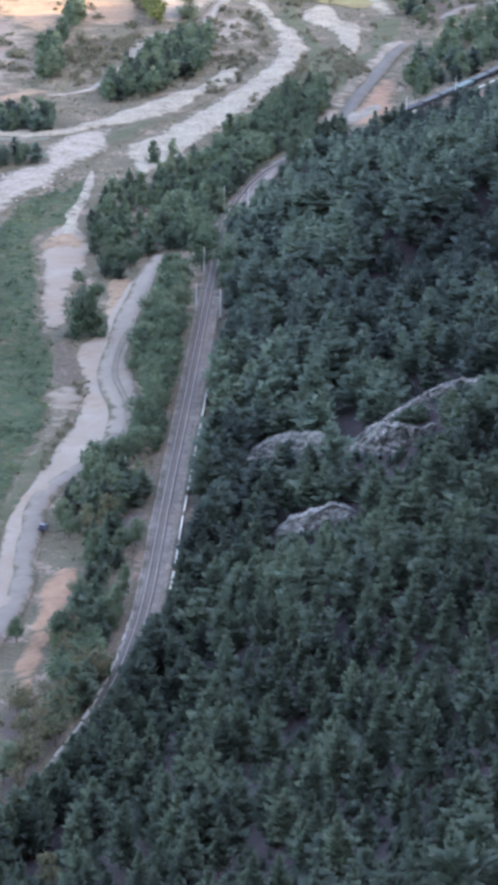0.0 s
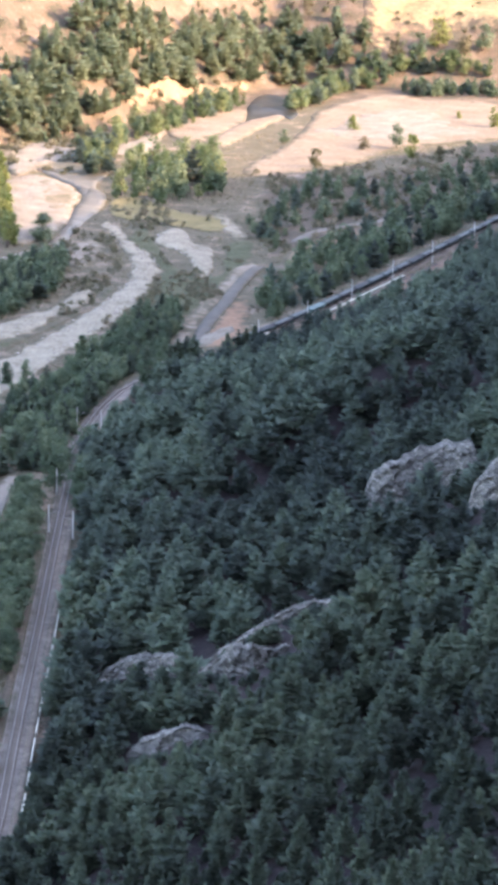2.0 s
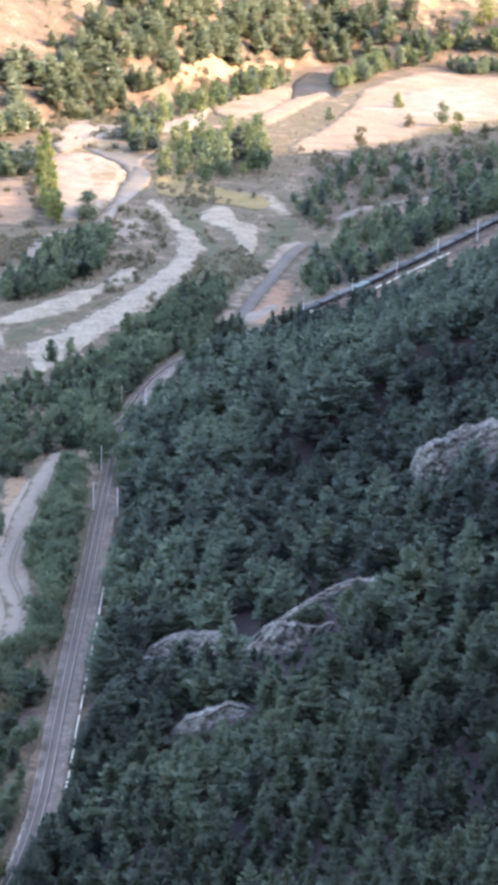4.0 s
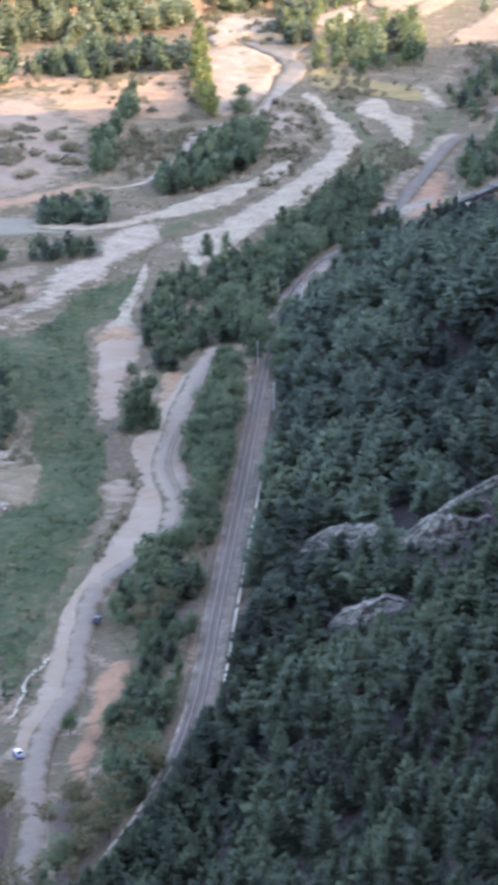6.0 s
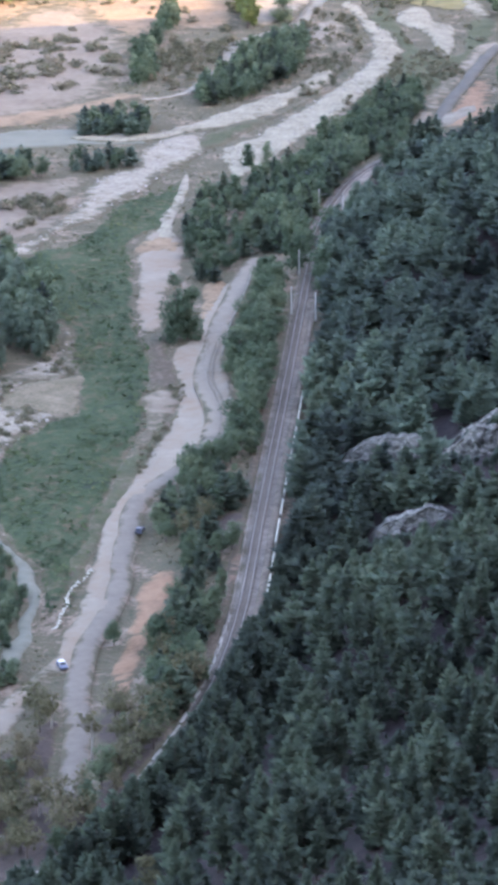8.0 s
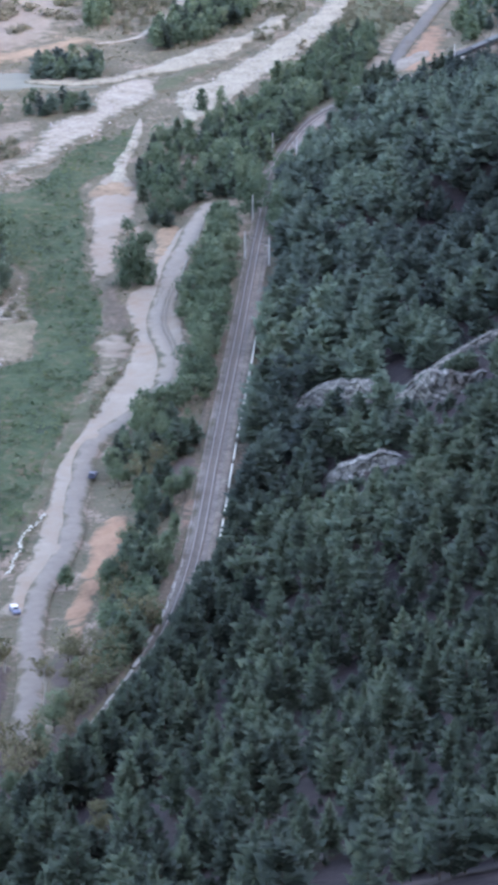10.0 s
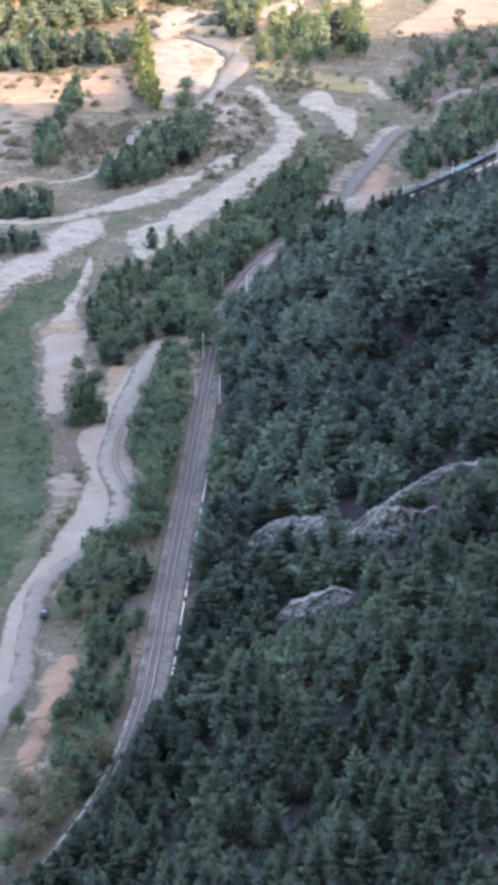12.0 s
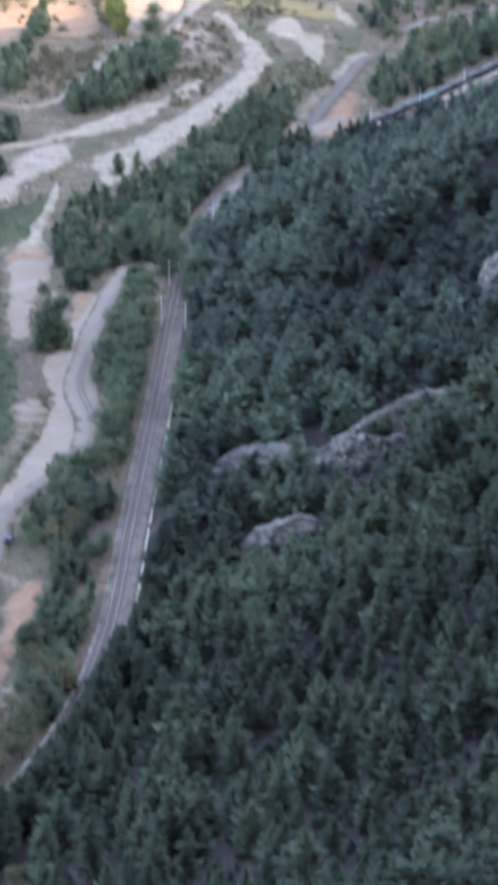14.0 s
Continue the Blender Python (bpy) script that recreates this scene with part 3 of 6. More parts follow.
patch("sandbank", ((6, 1470), (9, 1490), (21, 1506), (30, 1495), (37, 1472), (40, 1450), (36, 1422), (32, 1382), (19, 1342), (9, 1340), (4, 1400)), M["sand"], "bright sunlit sandbank inside the river bend", "sand", 0.6, 1.5, relief=0.7, soft=3.0, full=1.0)
patch("dry_slope", ((20, 1472), (25, 1498), (32, 1478), (38, 1450), (34, 1418), (30, 1394), (24, 1418), (21, 1446)), M["tan"], "dry brown grass slope on the sandbank", "grass", 0.9, 3.5, soft=5.0, full=0.9, base=0.6)
patch("sandy_shore", ((55, 1578), (69, 1620), (83, 1646), (80, 1615), (74, 1576), (61, 1564)), M["sand"], "bright sandy shore along the river", "sand", 0.35, 1.2, soft=2.0, full=1.05)
patch("sandy_shore", ((104, 1618), (119, 1670), (138, 1704), (143, 1694), (125, 1645), (112, 1606), (106, 1596)), M["dry"], "bright sandy bank below the dry meadow", "sand", 0.45, 1.2, soft=2.0, full=1.05)
patch("dry_meadow", ((83, 1654), (96, 1691), (116, 1720), (127, 1715), (121, 1672), (107, 1632), (94, 1609), (85, 1626)), M["dry"], "brown dry meadow on the river bank", "grass", 0.4, 2.0, soft=5.0, full=1.0)
patch("orange_cut", ((66, 1686), (78, 1718), (90, 1740), (102, 1757), (120, 1779), (135, 1800), (132, 1785), (113, 1758), (89, 1718), (74, 1686)), M["red"], "cut of bare orange soil below the pines", "soil", 0.5, 2.0, soft=3.0, full=1.05)
patch("rocky_bank", ((11, 1562), (22, 1602), (37, 1592), (41, 1550), (28, 1533), (21, 1516), (11, 1509)), M["sand"], "pale stony river bank below the pines", "gravel", 0.6, 2.0, relief=1.2, soft=5.0, full=0.9)
patch("dry_field", ((116, 1548), (134, 1597), (151, 1669), (160, 1714), (181, 1758), (204, 1788), (222, 1768), (260, 1742), (246, 1640), (212, 1616), (186, 1596), (166, 1556), (144, 1530), (125, 1511), (112, 1515)), M["dry"], "sunlit bare field of pale dry earth", "field", 0.3, 2.0, soft=8.0, full=1.0)
patch("sand_patch", ((182, 1708), (199, 1722), (215, 1716), (222, 1672), (234, 1652), (211, 1630), (183, 1618), (164, 1635), (152, 1644), (167, 1672)), M["sand"], "pale sandy middle of the dry field", "sand", 0.5, 6.0, soft=12.0, full=1.0, base=0.7)
patch("gravel_island", ISLAND, M["white_gravel"], "white gravel island in the river bed", "gravel", 0.5, 1.2, relief=0.3, soft=2.0, full=1.05)
patch("gravel_island", ((90, 1403), (97, 1405), (102, 1361), (98, 1344), (93, 1365)), M["white_gravel"], "small white gravel island", "gravel", 0.4, 1.2)
patch("road_bank", ((60, 1143), (68, 1193), (85, 1265), (95, 1299), (102, 1294), (92, 1261), (80, 1215), (72, 1177), (66, 1139)), M["verge"], "pinkish gravel bank along the road", "gravel", 0.3, 0.8)
patch("soil_bank", ((76, 1178), (84, 1217), (93, 1233), (86, 1138), (82, 1124), (70, 1139)), M["orange"], "bare orange soil beside the road", "soil", 0.25, 1.5)
patch("yellow_grass", ((51, 1437), (62, 1449), (74, 1424), (87, 1406), (96, 1394), (92, 1368), (79, 1376), (64, 1390), (51, 1399)), M["yellow"], "yellow dry grass on the river bank", "grass", 0.4, 1.8, soft=3.0, full=1.1)
patch("scree_bank", ((7, 1588), (28, 1610), (45, 1583), (50, 1522), (36, 1508), (17, 1527), (7, 1536)), M["tan"], "pale eroded bank below the pines", "grass", 0.4, 2.5, relief=0.8, soft=8.0)
patch("dry_hillside", ((198, 1866), (202, 1899), (209, 1938), (302, 1931), (291, 1849), (263, 1859), (221, 1861), (206, 1827)), M["straw"], "open sunlit hillside of yellow dry grass", "hillside", 0.5, 3.0, soft=14.0)
patch("grass_flat", ((55, 1349), (63, 1372), (69, 1299), (77, 1276), (86, 1280), (91, 1335), (102, 1349), (98, 1304), (70, 1201), (51, 1135), (32, 1090), (51, 1210), (64, 1282)), M["olive"], "olive green grass flat beside the gravel", "grass", 0.22, 2.0, soft=3.0, full=1.2)
patch("grass_band", ((-7, 1133), (15, 1166), (33, 1208), (44, 1249), (45, 1231), (23, 1175), (0, 1121), (-9, 1111)), M["olive"], "band of brown olive grass between gravel banks", "grass", 0.5, 1.2)
patch("stony_strip", ((-19, 827), (-13, 831), (-12, 822), (-13, 806), (-17, 788), (-21, 768), (-24, 757), (-21, 785), (-19, 803)), M["flat"], "strip of beige stony soil between meadow and verge", "soil", 0.32, 2.4, soft=3.0, full=0.8)
patch("brown_patch", ((-57, 820), (-50, 834), (-43, 838), (-35, 842), (-35, 823), (-37, 808), (-44, 812), (-51, 815)), M["tan"], "brown dry patch between meadow and stony shore", "grass", 0.45, 1.6, soft=3.0, full=0.95, base=0.4)
patch("stony_edge", ((-100, 1151), (-72, 1171), (-53, 1185), (-33, 1204), (-30, 1190), (-51, 1164), (-70, 1144), (-99, 1134)), M["red"], "low pinkish soil edge of the sandy flat", "gravel", 0.3, 1.2, relief=0.3)
patch("sand_patch", ((30, 1321), (39, 1352), (45, 1330), (36, 1286), (30, 1297)), M["sand"], "pinkish sand patch among the scrub", "sand", 0.3, 1.2)
patch("roadside_soil", ((7, 935), (10, 932), (5, 881), (2, 869), (2, 901)), M["red"], "narrow strip of pinkish soil beside the road", "soil", 0.25, 0.6)
patch("bare_soil", ((-4, 712), (-1, 722), (3, 722), (4, 710), (2, 700), (-2, 696)), M["litter"], "bare violet-brown soil under the trees", "soil", 0.22, 1.2, soft=2.0)
patch("leaf_litter", ((-23, 614), (-17, 606), (-9, 600), (-17, 565), (-25, 530), (-52, 530), (-56, 560), (-46, 582), (-36, 600), (-31, 606), (-31, 568), (-24, 564), (-23, 590)), M["litter"], "brown leaf litter under the thin trees", "litter", 0.2, 1.5, soft=2.5, full=1.1)
patch("sand_heap", ((69, 1141), (72, 1163), (77, 1171), (79, 1176), (84, 1181), (83, 1166), (78, 1152), (73, 1137)), M["sand"], "pale heap of sand beside the road", "sand", 0.8, 0.8, cell=1.5, relief=0.9, soft=1.0, full=1.3)
patch("scrubby_grass", ((-19, 782), (-17, 802), (-14, 806), (-16, 785), (-20, 758), (-23, 736), (-26, 722), (-28, 706), (-29, 696), (-31, 688), (-33, 700), (-31, 708), (-29, 728), (-26, 744), (-24, 770)), M["olive"], "olive grass and weeds between meadow and verge", "grass", 0.3, 1.0, soft=2.0, full=1.0)
patch("scrubland", ((107, 1386), (118, 1487), (142, 1513), (178, 1532), (207, 1564), (234, 1603), (218, 1494), (186, 1429), (160, 1388), (136, 1353), (122, 1334), (109, 1315), (105, 1330)), M["scrubby"], "brown olive scrubland between field and railway", "grass", 0.25, 3.0, soft=8.0, full=0.95)
patch("scrub_soil", ((124, 1356), (145, 1385), (164, 1396), (159, 1378), (135, 1334), (119, 1289), (107, 1259), (114, 1317)), M["red"], "pinkish soil between the scrub", "soil", 0.2, 1.5)
patch("river", ((-98, 1121), (-70, 1139), (-50, 1145), (-27, 1124), (-29, 1118), (-47, 1118), (-68, 1113), (-96, 1103)), M["water"], "grey-green shallow river water", "water", 0.1, 0.6, sink=0.3)
patch("stream", ((-50, 728), (-47, 712), (-44, 706), (-40, 694), (-38, 680), (-38, 668), (-38, 654), (-40, 640), (-43, 635), (-44, 642), (-41, 654), (-41, 664), (-40, 674), (-43, 688), (-45, 703), (-48, 712)), M["water"], "pale green stream through the meadow", "water", 0.42, 1.3, cell=2)
patch("river", ((40, 1450), (44, 1470), (50, 1455), (47, 1420), (39, 1388), (29, 1330), (25, 1305), (12, 1268), (0, 1248), (0, 1290), (14, 1318), (23, 1335), (31, 1376), (35, 1413)), M["mud_water"], "grey-brown shallow water in the river bend", "water", 0.7, 0.6, sink=0.8)
patch("river", ((24, 1520), (30, 1533), (41, 1536), (55, 1528), (48, 1490), (45, 1452), (40, 1450), (38, 1472), (31, 1495)), M["mud_water"], "grey-brown river channel above the bend", "water", 0.6, 0.6, sink=0.8)
patch("river", ((118, 1640), (122, 1665), (128, 1730), (138, 1776), (148, 1766), (151, 1715), (146, 1690), (140, 1700), (130, 1672)), M["still_water"], "dark still river pool below the trees", "water", 0.5, 0.5)


def ribbon(name, line, width, material, lift, label, category, side=0.0, crown=0.0, drop=0.3, z=None, skirt=0.06):
    """A strip of even width along a line, with edges that drop to the ground."""
    p = smooth_line(line, 2.0)
    t = np.gradient(p, axis=0)
    t /= np.hypot(t[:, 0], t[:, 1])[:, None]
    nrm = np.stack([t[:, 1], -t[:, 0]], 1)
    cols = ((-0.5 - skirt, -drop), (-0.5, 0), (0, crown), (0.5, 0), (0.5 + skirt, -drop))
    mid = terrain(p[:, 0] + nrm[:, 0] * side, p[:, 1] + nrm[:, 1] * side) if z is None else np.full(len(p), z)
    mid = np.convolve(np.pad(mid, 4, mode="edge"), np.ones(9) / 9, "valid")
    vs = [np.stack([p[:, 0] + nrm[:, 0] * (side + u * width), p[:, 1] + nrm[:, 1] * (side + u * width), mid + lift + h], 1) for u, h in cols]
    n = len(p)
    vs = np.concatenate(vs)
    fs = [(k * n + i, (k + 1) * n + i, (k + 1) * n + i + 1, k * n + i + 1) for k in range(len(cols) - 1) for i in range(n - 1)]
    me = mesh_from(name, vs, fs, material)
    set_zones(me, vs[:, 0], vs[:, 1], np.repeat((0.0, 0.30, 1.0, 0.30, 0.0), n))
    return tagged(new(name, me), label, category, kind="structure")


ROAD = ((-28, 568), (-27, 580), (-27, 592), (-27, 604), (-28, 618), (-28, 634), (-27, 650), (-24, 664), (-22, 683), (-22, 701), (-21, 720), (-20, 737), (-14, 756), (-8, 768), (-3, 783), (-2, 800), (-3, 817), (-5, 835), (-5, 850), (-3, 872), (-1, 894), (2, 915), (5, 938), (9, 956))
ribbon("road", ROAD[:15], 3.9, M["asphalt"], 0.66, "worn grey asphalt valley road with dusty edges", "road", crown=0.05, drop=0.4, skirt=0.18)
ribbon("road", ROAD[14:], 4.7, M["dusty_asphalt"], 0.66, "pale dusty asphalt valley road in a bend", "road", crown=0.05, drop=0.4, skirt=0.18)
for u in (-1.15, 0.75, 1.75):
    ribbon("wheel_line", ROAD[13:-4], 0.34, M["asphalt"], 0.72, "faint dark wheel line on the dusty road", "wheel line", side=u, drop=0.06, skirt=0.3)
ribbon("track", ((-28, 1190), (-15, 1202), (-6, 1232), (5, 1274)), 3.0, M["gravel"], 0.35, "pale gravel track beside the river", "track", drop=0.3)
ribbon("road", ((67, 1131), (74, 1177), (83, 1217), (93, 1264), (101, 1291)), 4.4, M["new_asphalt"], 0.72, "grey asphalt road beside a gravel bank", "road", crown=0.05, drop=0.5)
ribbon("road", ((119, 1347), (130, 1370), (145, 1385), (164, 1401), (181, 1427)), 5.0, M["asphalt"], 0.6, "narrow grey road through the scrub", "road", crown=0.05, drop=0.5)

# ---------------------------------------------------------------- railway
ry = np.arange(520.0, 1440.0, 20.0)
TRACK = np.stack([rail_x(ry), ry], 1)
near_part, dark_part, pale_part, far_part = (TRACK[(ry >= a) & (ry <= c)] for a, c in ((500, 840), (840, 960), (960, 1100), (1100, 1440)))
ribbon("railway_bed", near_part, 6.2, M["mid_ballast"], 0.45, "pale grey ballast bed of the railway", "railway", crown=0.05, drop=0.6, z=4.0)
ribbon("railway_bed", dark_part, 5.8, M["ballast"], 0.45, "dark grey ballast bed of the railway", "railway", crown=0.05, drop=0.6, z=4.0)
ribbon("railway_bed", pale_part, 6.4, M["pale_ballast"], 0.45, "pale dusty ballast bed of the railway", "railway", crown=0.05, drop=0.6, z=4.0)
ribbon("railway_bed", far_part, 5.8, M["ballast"], 0.45, "grey ballast bed of the railway", "railway", crown=0.05, drop=0.6, z=4.0)


ribbon("soil_strip", np.stack([rail_x(ry[4:16]), ry[4:16]], 1), 1.8, M["scrubby"], 0.3, "strip of dry brownish soil beside the ballast", "soil", side=-4.6, drop=0.3, z=3.9)
ribbon("soil_bank", np.stack([rail_x(np.arange(1160.0, 1330, 15)), np.arange(1160.0, 1330, 15)], 1), 11.0, M["rust"], 0.3, "bare rusty soil bank beside the railway", "soil", side=13.0, drop=0.8)


def swept(line, prof, z):
    """Vertices and quads of a closed profile drawn along a line."""
    p = smooth_line(line, 3.0)
    t = np.gradient(p, axis=0)
    t /= np.hypot(t[:, 0], t[:, 1])[:, None]
    nrm = np.stack([t[:, 1], -t[:, 0]], 1)
    n, k = len(p), len(prof)
    vs = np.concatenate([np.stack([p[:, 0] + nrm[:, 0] * u, p[:, 1] + nrm[:, 1] * u, np.full(n, z + h)], 1) for u, h in prof])
    fs = [(j * n + i, ((j + 1) % k) * n + i, ((j + 1) % k) * n + i + 1, j * n + i + 1) for j in range(k) for i in range(n - 1)]
    return vs, fs


def bar(u, w, z0, z1):
    return ((u - w / 2, z0), (u - w / 2, z1), (u + w / 2, z1), (u + w / 2, z0))


railway = tagged(new("railway_track"), "single railway track with worn bright rails", "railway")
for u in (-1.5, 0.0):
    part("rail", mesh_from("rail", *swept(TRACK, bar(u, 0.14, 0.5, 0.72), 4.0), M["steel"]), None, railway)


def along(y, u):
    """Place and heading (degrees from +x) at y on the railway, u metres to the mountain's side."""
    s = float(np.interp(y, _ry, _rs))
    n = math.sqrt(1 + s * s)
    return float(rail_x(y)) + u / n, y - u * s / n, math.degrees(math.atan2(1, s))


sleepers = []
for y in np.arange(560, 1120, 0.65):
    x, yy, a = along(y, -0.75)
    ca, sa = math.cos(radians(a)), math.sin(radians(a))
    q = np.array([(i * 0.13, j * 1.3, k) for k in (4.42, 4.56) for i, j in ((-1, -1), (1, -1), (1, 1), (-1, 1))])
    sleepers.append(np.stack([x + q[:, 0] * ca - q[:, 1] * sa, yy + q[:, 0] * sa + q[:, 1] * ca, q[:, 2]], 1))
cube_f = np.array([(0, 3, 2, 1), (4, 5, 6, 7), (0, 1, 5, 4), (1, 2, 6, 5), (2, 3, 7, 6), (3, 0, 4, 7)])
ob = part("sleeper_bed", mesh_from("sleeper_bed", np.concatenate(sleepers), np.concatenate([cube_f + 8 * i for i in range(len(sleepers))]), M["sleeper"]), None, railway)
tagged(ob, "pale concrete sleepers in ballast", kind="stuff")
ribbon("service_path", np.array([along(y, 2.35)[:2] for y in np.arange(560, 960, 20.0)]), 1.3, M["ballast"], 0.62, "narrow grey service path beside the track", "path", drop=0.15, z=4.0)
ribbon("cable_trough", np.array([along(y, -3.0)[:2] for y in np.arange(600, 960, 20.0)]), 0.3, M["pale_ballast"], 0.62, "dusty concrete cable trough beside the ballast", "trough", drop=0.3, z=4.0)


kerb = tagged(new("kerb_wall"), "low pale stone kerb along the valley side of the track", "wall")
for y in np.arange(505.0, 650, 6.0):
    end, tall = y + random.uniform(3.5, 5.9), random.uniform(0.45, 0.9)
    line = np.array([along(q, -2.9 + random.uniform(-0.12, 0.12))[:2] for q in np.linspace(y, end, 3)])
    part("stone_block", mesh_from("stone_block", *swept(line, bar(0, random.uniform(0.4, 0.65), -0.6, tall), 4.0), M["concrete"]), None, kerb)

wall = tagged(new("retaining_wall"), "low pale concrete retaining wall beside the railway", "wall")
part("wall_face", mesh_from("wall_face", *swept(np.array([along(y, 4.9)[:2] for y in np.arange(1166.0, 1262, 12)]), bar(0, 0.6, -0.4, 1.4), 4.4), M["concrete"]), None, wall)
part("coping", mesh_from("coping", *swept(np.array([along(y, 4.9)[:2] for y in np.arange(1166.0, 1262, 12)]), bar(0, 1.0, 1.402, 1.65), 4.4), M["white_stone"]), None, wall)


def parapet(y0, y1, u, tall):
    """A stretch of concrete parapet: posts and two rails on a low wall."""
    wall = tagged(new("parapet"), "weathered white concrete parapet beside the railway", "parapet", "parapets along the railway")
    ys = np.linspace(y0, y1, 4)
    line = np.array([along(y, u)[:2] for y in ys])
    part("base_wall", mesh_from("base_wall", *swept(line, bar(0, 0.42, 0.0, tall * 0.5), 4.3), M["concrete"]), None, wall)
    part("top_rail", mesh_from("top_rail", *swept(line, bar(0, 0.40, tall * 0.74, tall), 4.3), M["white_stone"]), None, wall)
    n = max(2, int((y1 - y0) / 3))
    for y in np.linspace(y0 + 0.2, y1 - 0.2, n):
        x, yy, a = along(y, u)
        part("post", box(bmesh.new(), (0.3, 0.3, tall * 1.02), (x, yy, 4.3 + tall * 0.5), 0.03), M["concrete"], wall)
    return wall


for y0, y1, tall in ((648, 660, 1.0), (663, 676, 1.2), (681, 694, 0.9), (696, 712, 1.2), (716, 727, 0.9), (730, 752.8, 1.1), (753, 775.8, 1.15), (776, 810, 1.15)):
    parapet(y0, y1, 3.55, tall)


def mast(y, u, tall, reach):
    """A catenary mast with bracket arm, strut and insulators."""
    x, yy, a = along(y, u)
    m = tagged(new("catenary_mast"), "pale galvanised catenary mast beside the track", "mast", "catenary masts along the railway")
    m.matrix_basis = pose(x, yy, 4.2, 0, 0, a - 90)
    k = -1 if u > 0 else 1
    part("foot", box(bmesh.new(), (0.9, 0.9, 0.5), (0, 0, 0.25), 0.05), M["concrete"], m)
    part("pole", tube(bmesh.new(), (0, 0, 0.3), (0, 0, tall), 0.19, 0.14), M["mast"], m)
    part("arm", tube(bmesh.new(), (0, 0, tall - 1.1), (k * reach, 0, tall - 1.5), 0.06), M["iron"], m)
    part("strut", tube(bmesh.new(), (0, 0, tall - 2.4), (k * reach * 0.8, 0, tall - 1.4), 0.05), M["galvanised"], m)
    part("insulator", tube(bmesh.new(), (k * 0.25, 0, tall - 1.12), (k * 0.7, 0, tall - 1.2), 0.12), M["iron"], m)
    return m


for y, u, tall in ((886, -3.0, 7.5), (880, 3.5, 7.5), (928, -3.2, 7.0), (942, 3.6, 8.0), (1003, -3.2, 7.0), (1000, 4.2, 7.0), (1132, 3.6, 8), (1167, 3.6, 8.2), (1204, 3.6, 8.4), (1242, 3.6, 8.4), (1283, 3.6, 8.4), (1330, 3.6, 8.4), (1378, 3.6, 8.4)):
    mast(y, u, tall, 3.4)

# ---------------------------------------------------------------- the goods train


def wagon(paint, load, label):
    """A bogie goods wagon along x: ribbed body, load, frame, bogies with wheels, buffers."""
    w = tagged(new("goods_wagon"), label, "wagon", "wagons of the goods train")
    L, B = 13.4, 2.8
    bm = box(bmesh.new(), (L, B, 0.95), (0, 0, 1.65), 0.05)
    for i in range(9):
        for s in (-1, 1):
            box(bm, (0.12, 0.1, 0.85), (-6 + i * 1.5, s * (B / 2 + 0.04), 1.63))
    part("body", bm, paint, w)
    bm = bmesh.new()
    bmesh.ops.create_grid(bm, x_segments=24, y_segments=6, size=0.5)
    for v in bm.verts:
        v.co = Vector((v.co.x * (L - 0.4), v.co.y * (B - 0.3), 2.15 + (0.25 - abs(v.co.y)) * 0.8 + 0.12 * noise.noise((v.co.x * 9, v.co.y * 5, 1))))
    g = bmesh.ops.extrude_face_region(bm, geom=list(bm.faces))
    bmesh.ops.translate(bm, vec=(0, 0, -0.4), verts=[e for e in g["geom"] if isinstance(e, bmesh.types.BMVert)])
    part("load", bm, load, w, "pale covered load")
    part("frame", box(bmesh.new(), (L + 0.2, 0.9, 0.35), (0, 0, 1.0), 0.03), M["iron"], w)
    for bx in (-4.6, 4.6):
        bogie = part("bogie", box(bmesh.new(), (2.6, 1.9, 0.35), (bx, 0, 0.62), 0.04), M["iron"], w)
        for dx in (-0.9, 0.9):
            for s in (-1, 1):
                part("wheel", tube(bmesh.new(), (bx + dx, s * 0.7, 0.46), (bx + dx, s * 0.84, 0.46), 0.46, None, 14), M["steel"], bogie)
    for e in (-1, 1):
        for s in (-0.85, 0.85):
            part("buffer", tube(bmesh.new(), (e * L / 2, s, 1.05), (e * (L / 2 + 0.55), s, 1.05), 0.2), M["iron"], w)
    return w


TRAIN = [wagon(M["wagon_blue"], M["cargo"], "dark blue goods wagon with a pale covered load"),
         wagon(M["wagon_grey"], M["cargo"], "dark grey goods wagon with a pale covered load"),
         wagon(M["wagon_blue"], M["wagon_grey"], "dark blue goods wagon with a dark load"),
         wagon(M["turquoise"], M["turquoise"], "turquoise goods wagon with a turquoise cover")]
first_used = set()
y = 1131.0
for k, kind in enumerate((0, 2, 1, 0, 3, 0, 1, 2, 0, 0, 1, 2, 1, 0, 2, 0, 0, 1, 0, 2)):
    x, yy, a = along(y, -0.75)
    m = pose(x, yy, 4.72, 0, 0, a)
    if kind in first_used:
        copy_thing(TRAIN[kind], m)
    else:
        first_used.add(kind)
        TRAIN[kind].matrix_basis = m
    y += 14.8 * math.sin(radians(a))

# ---------------------------------------------------------------- cars


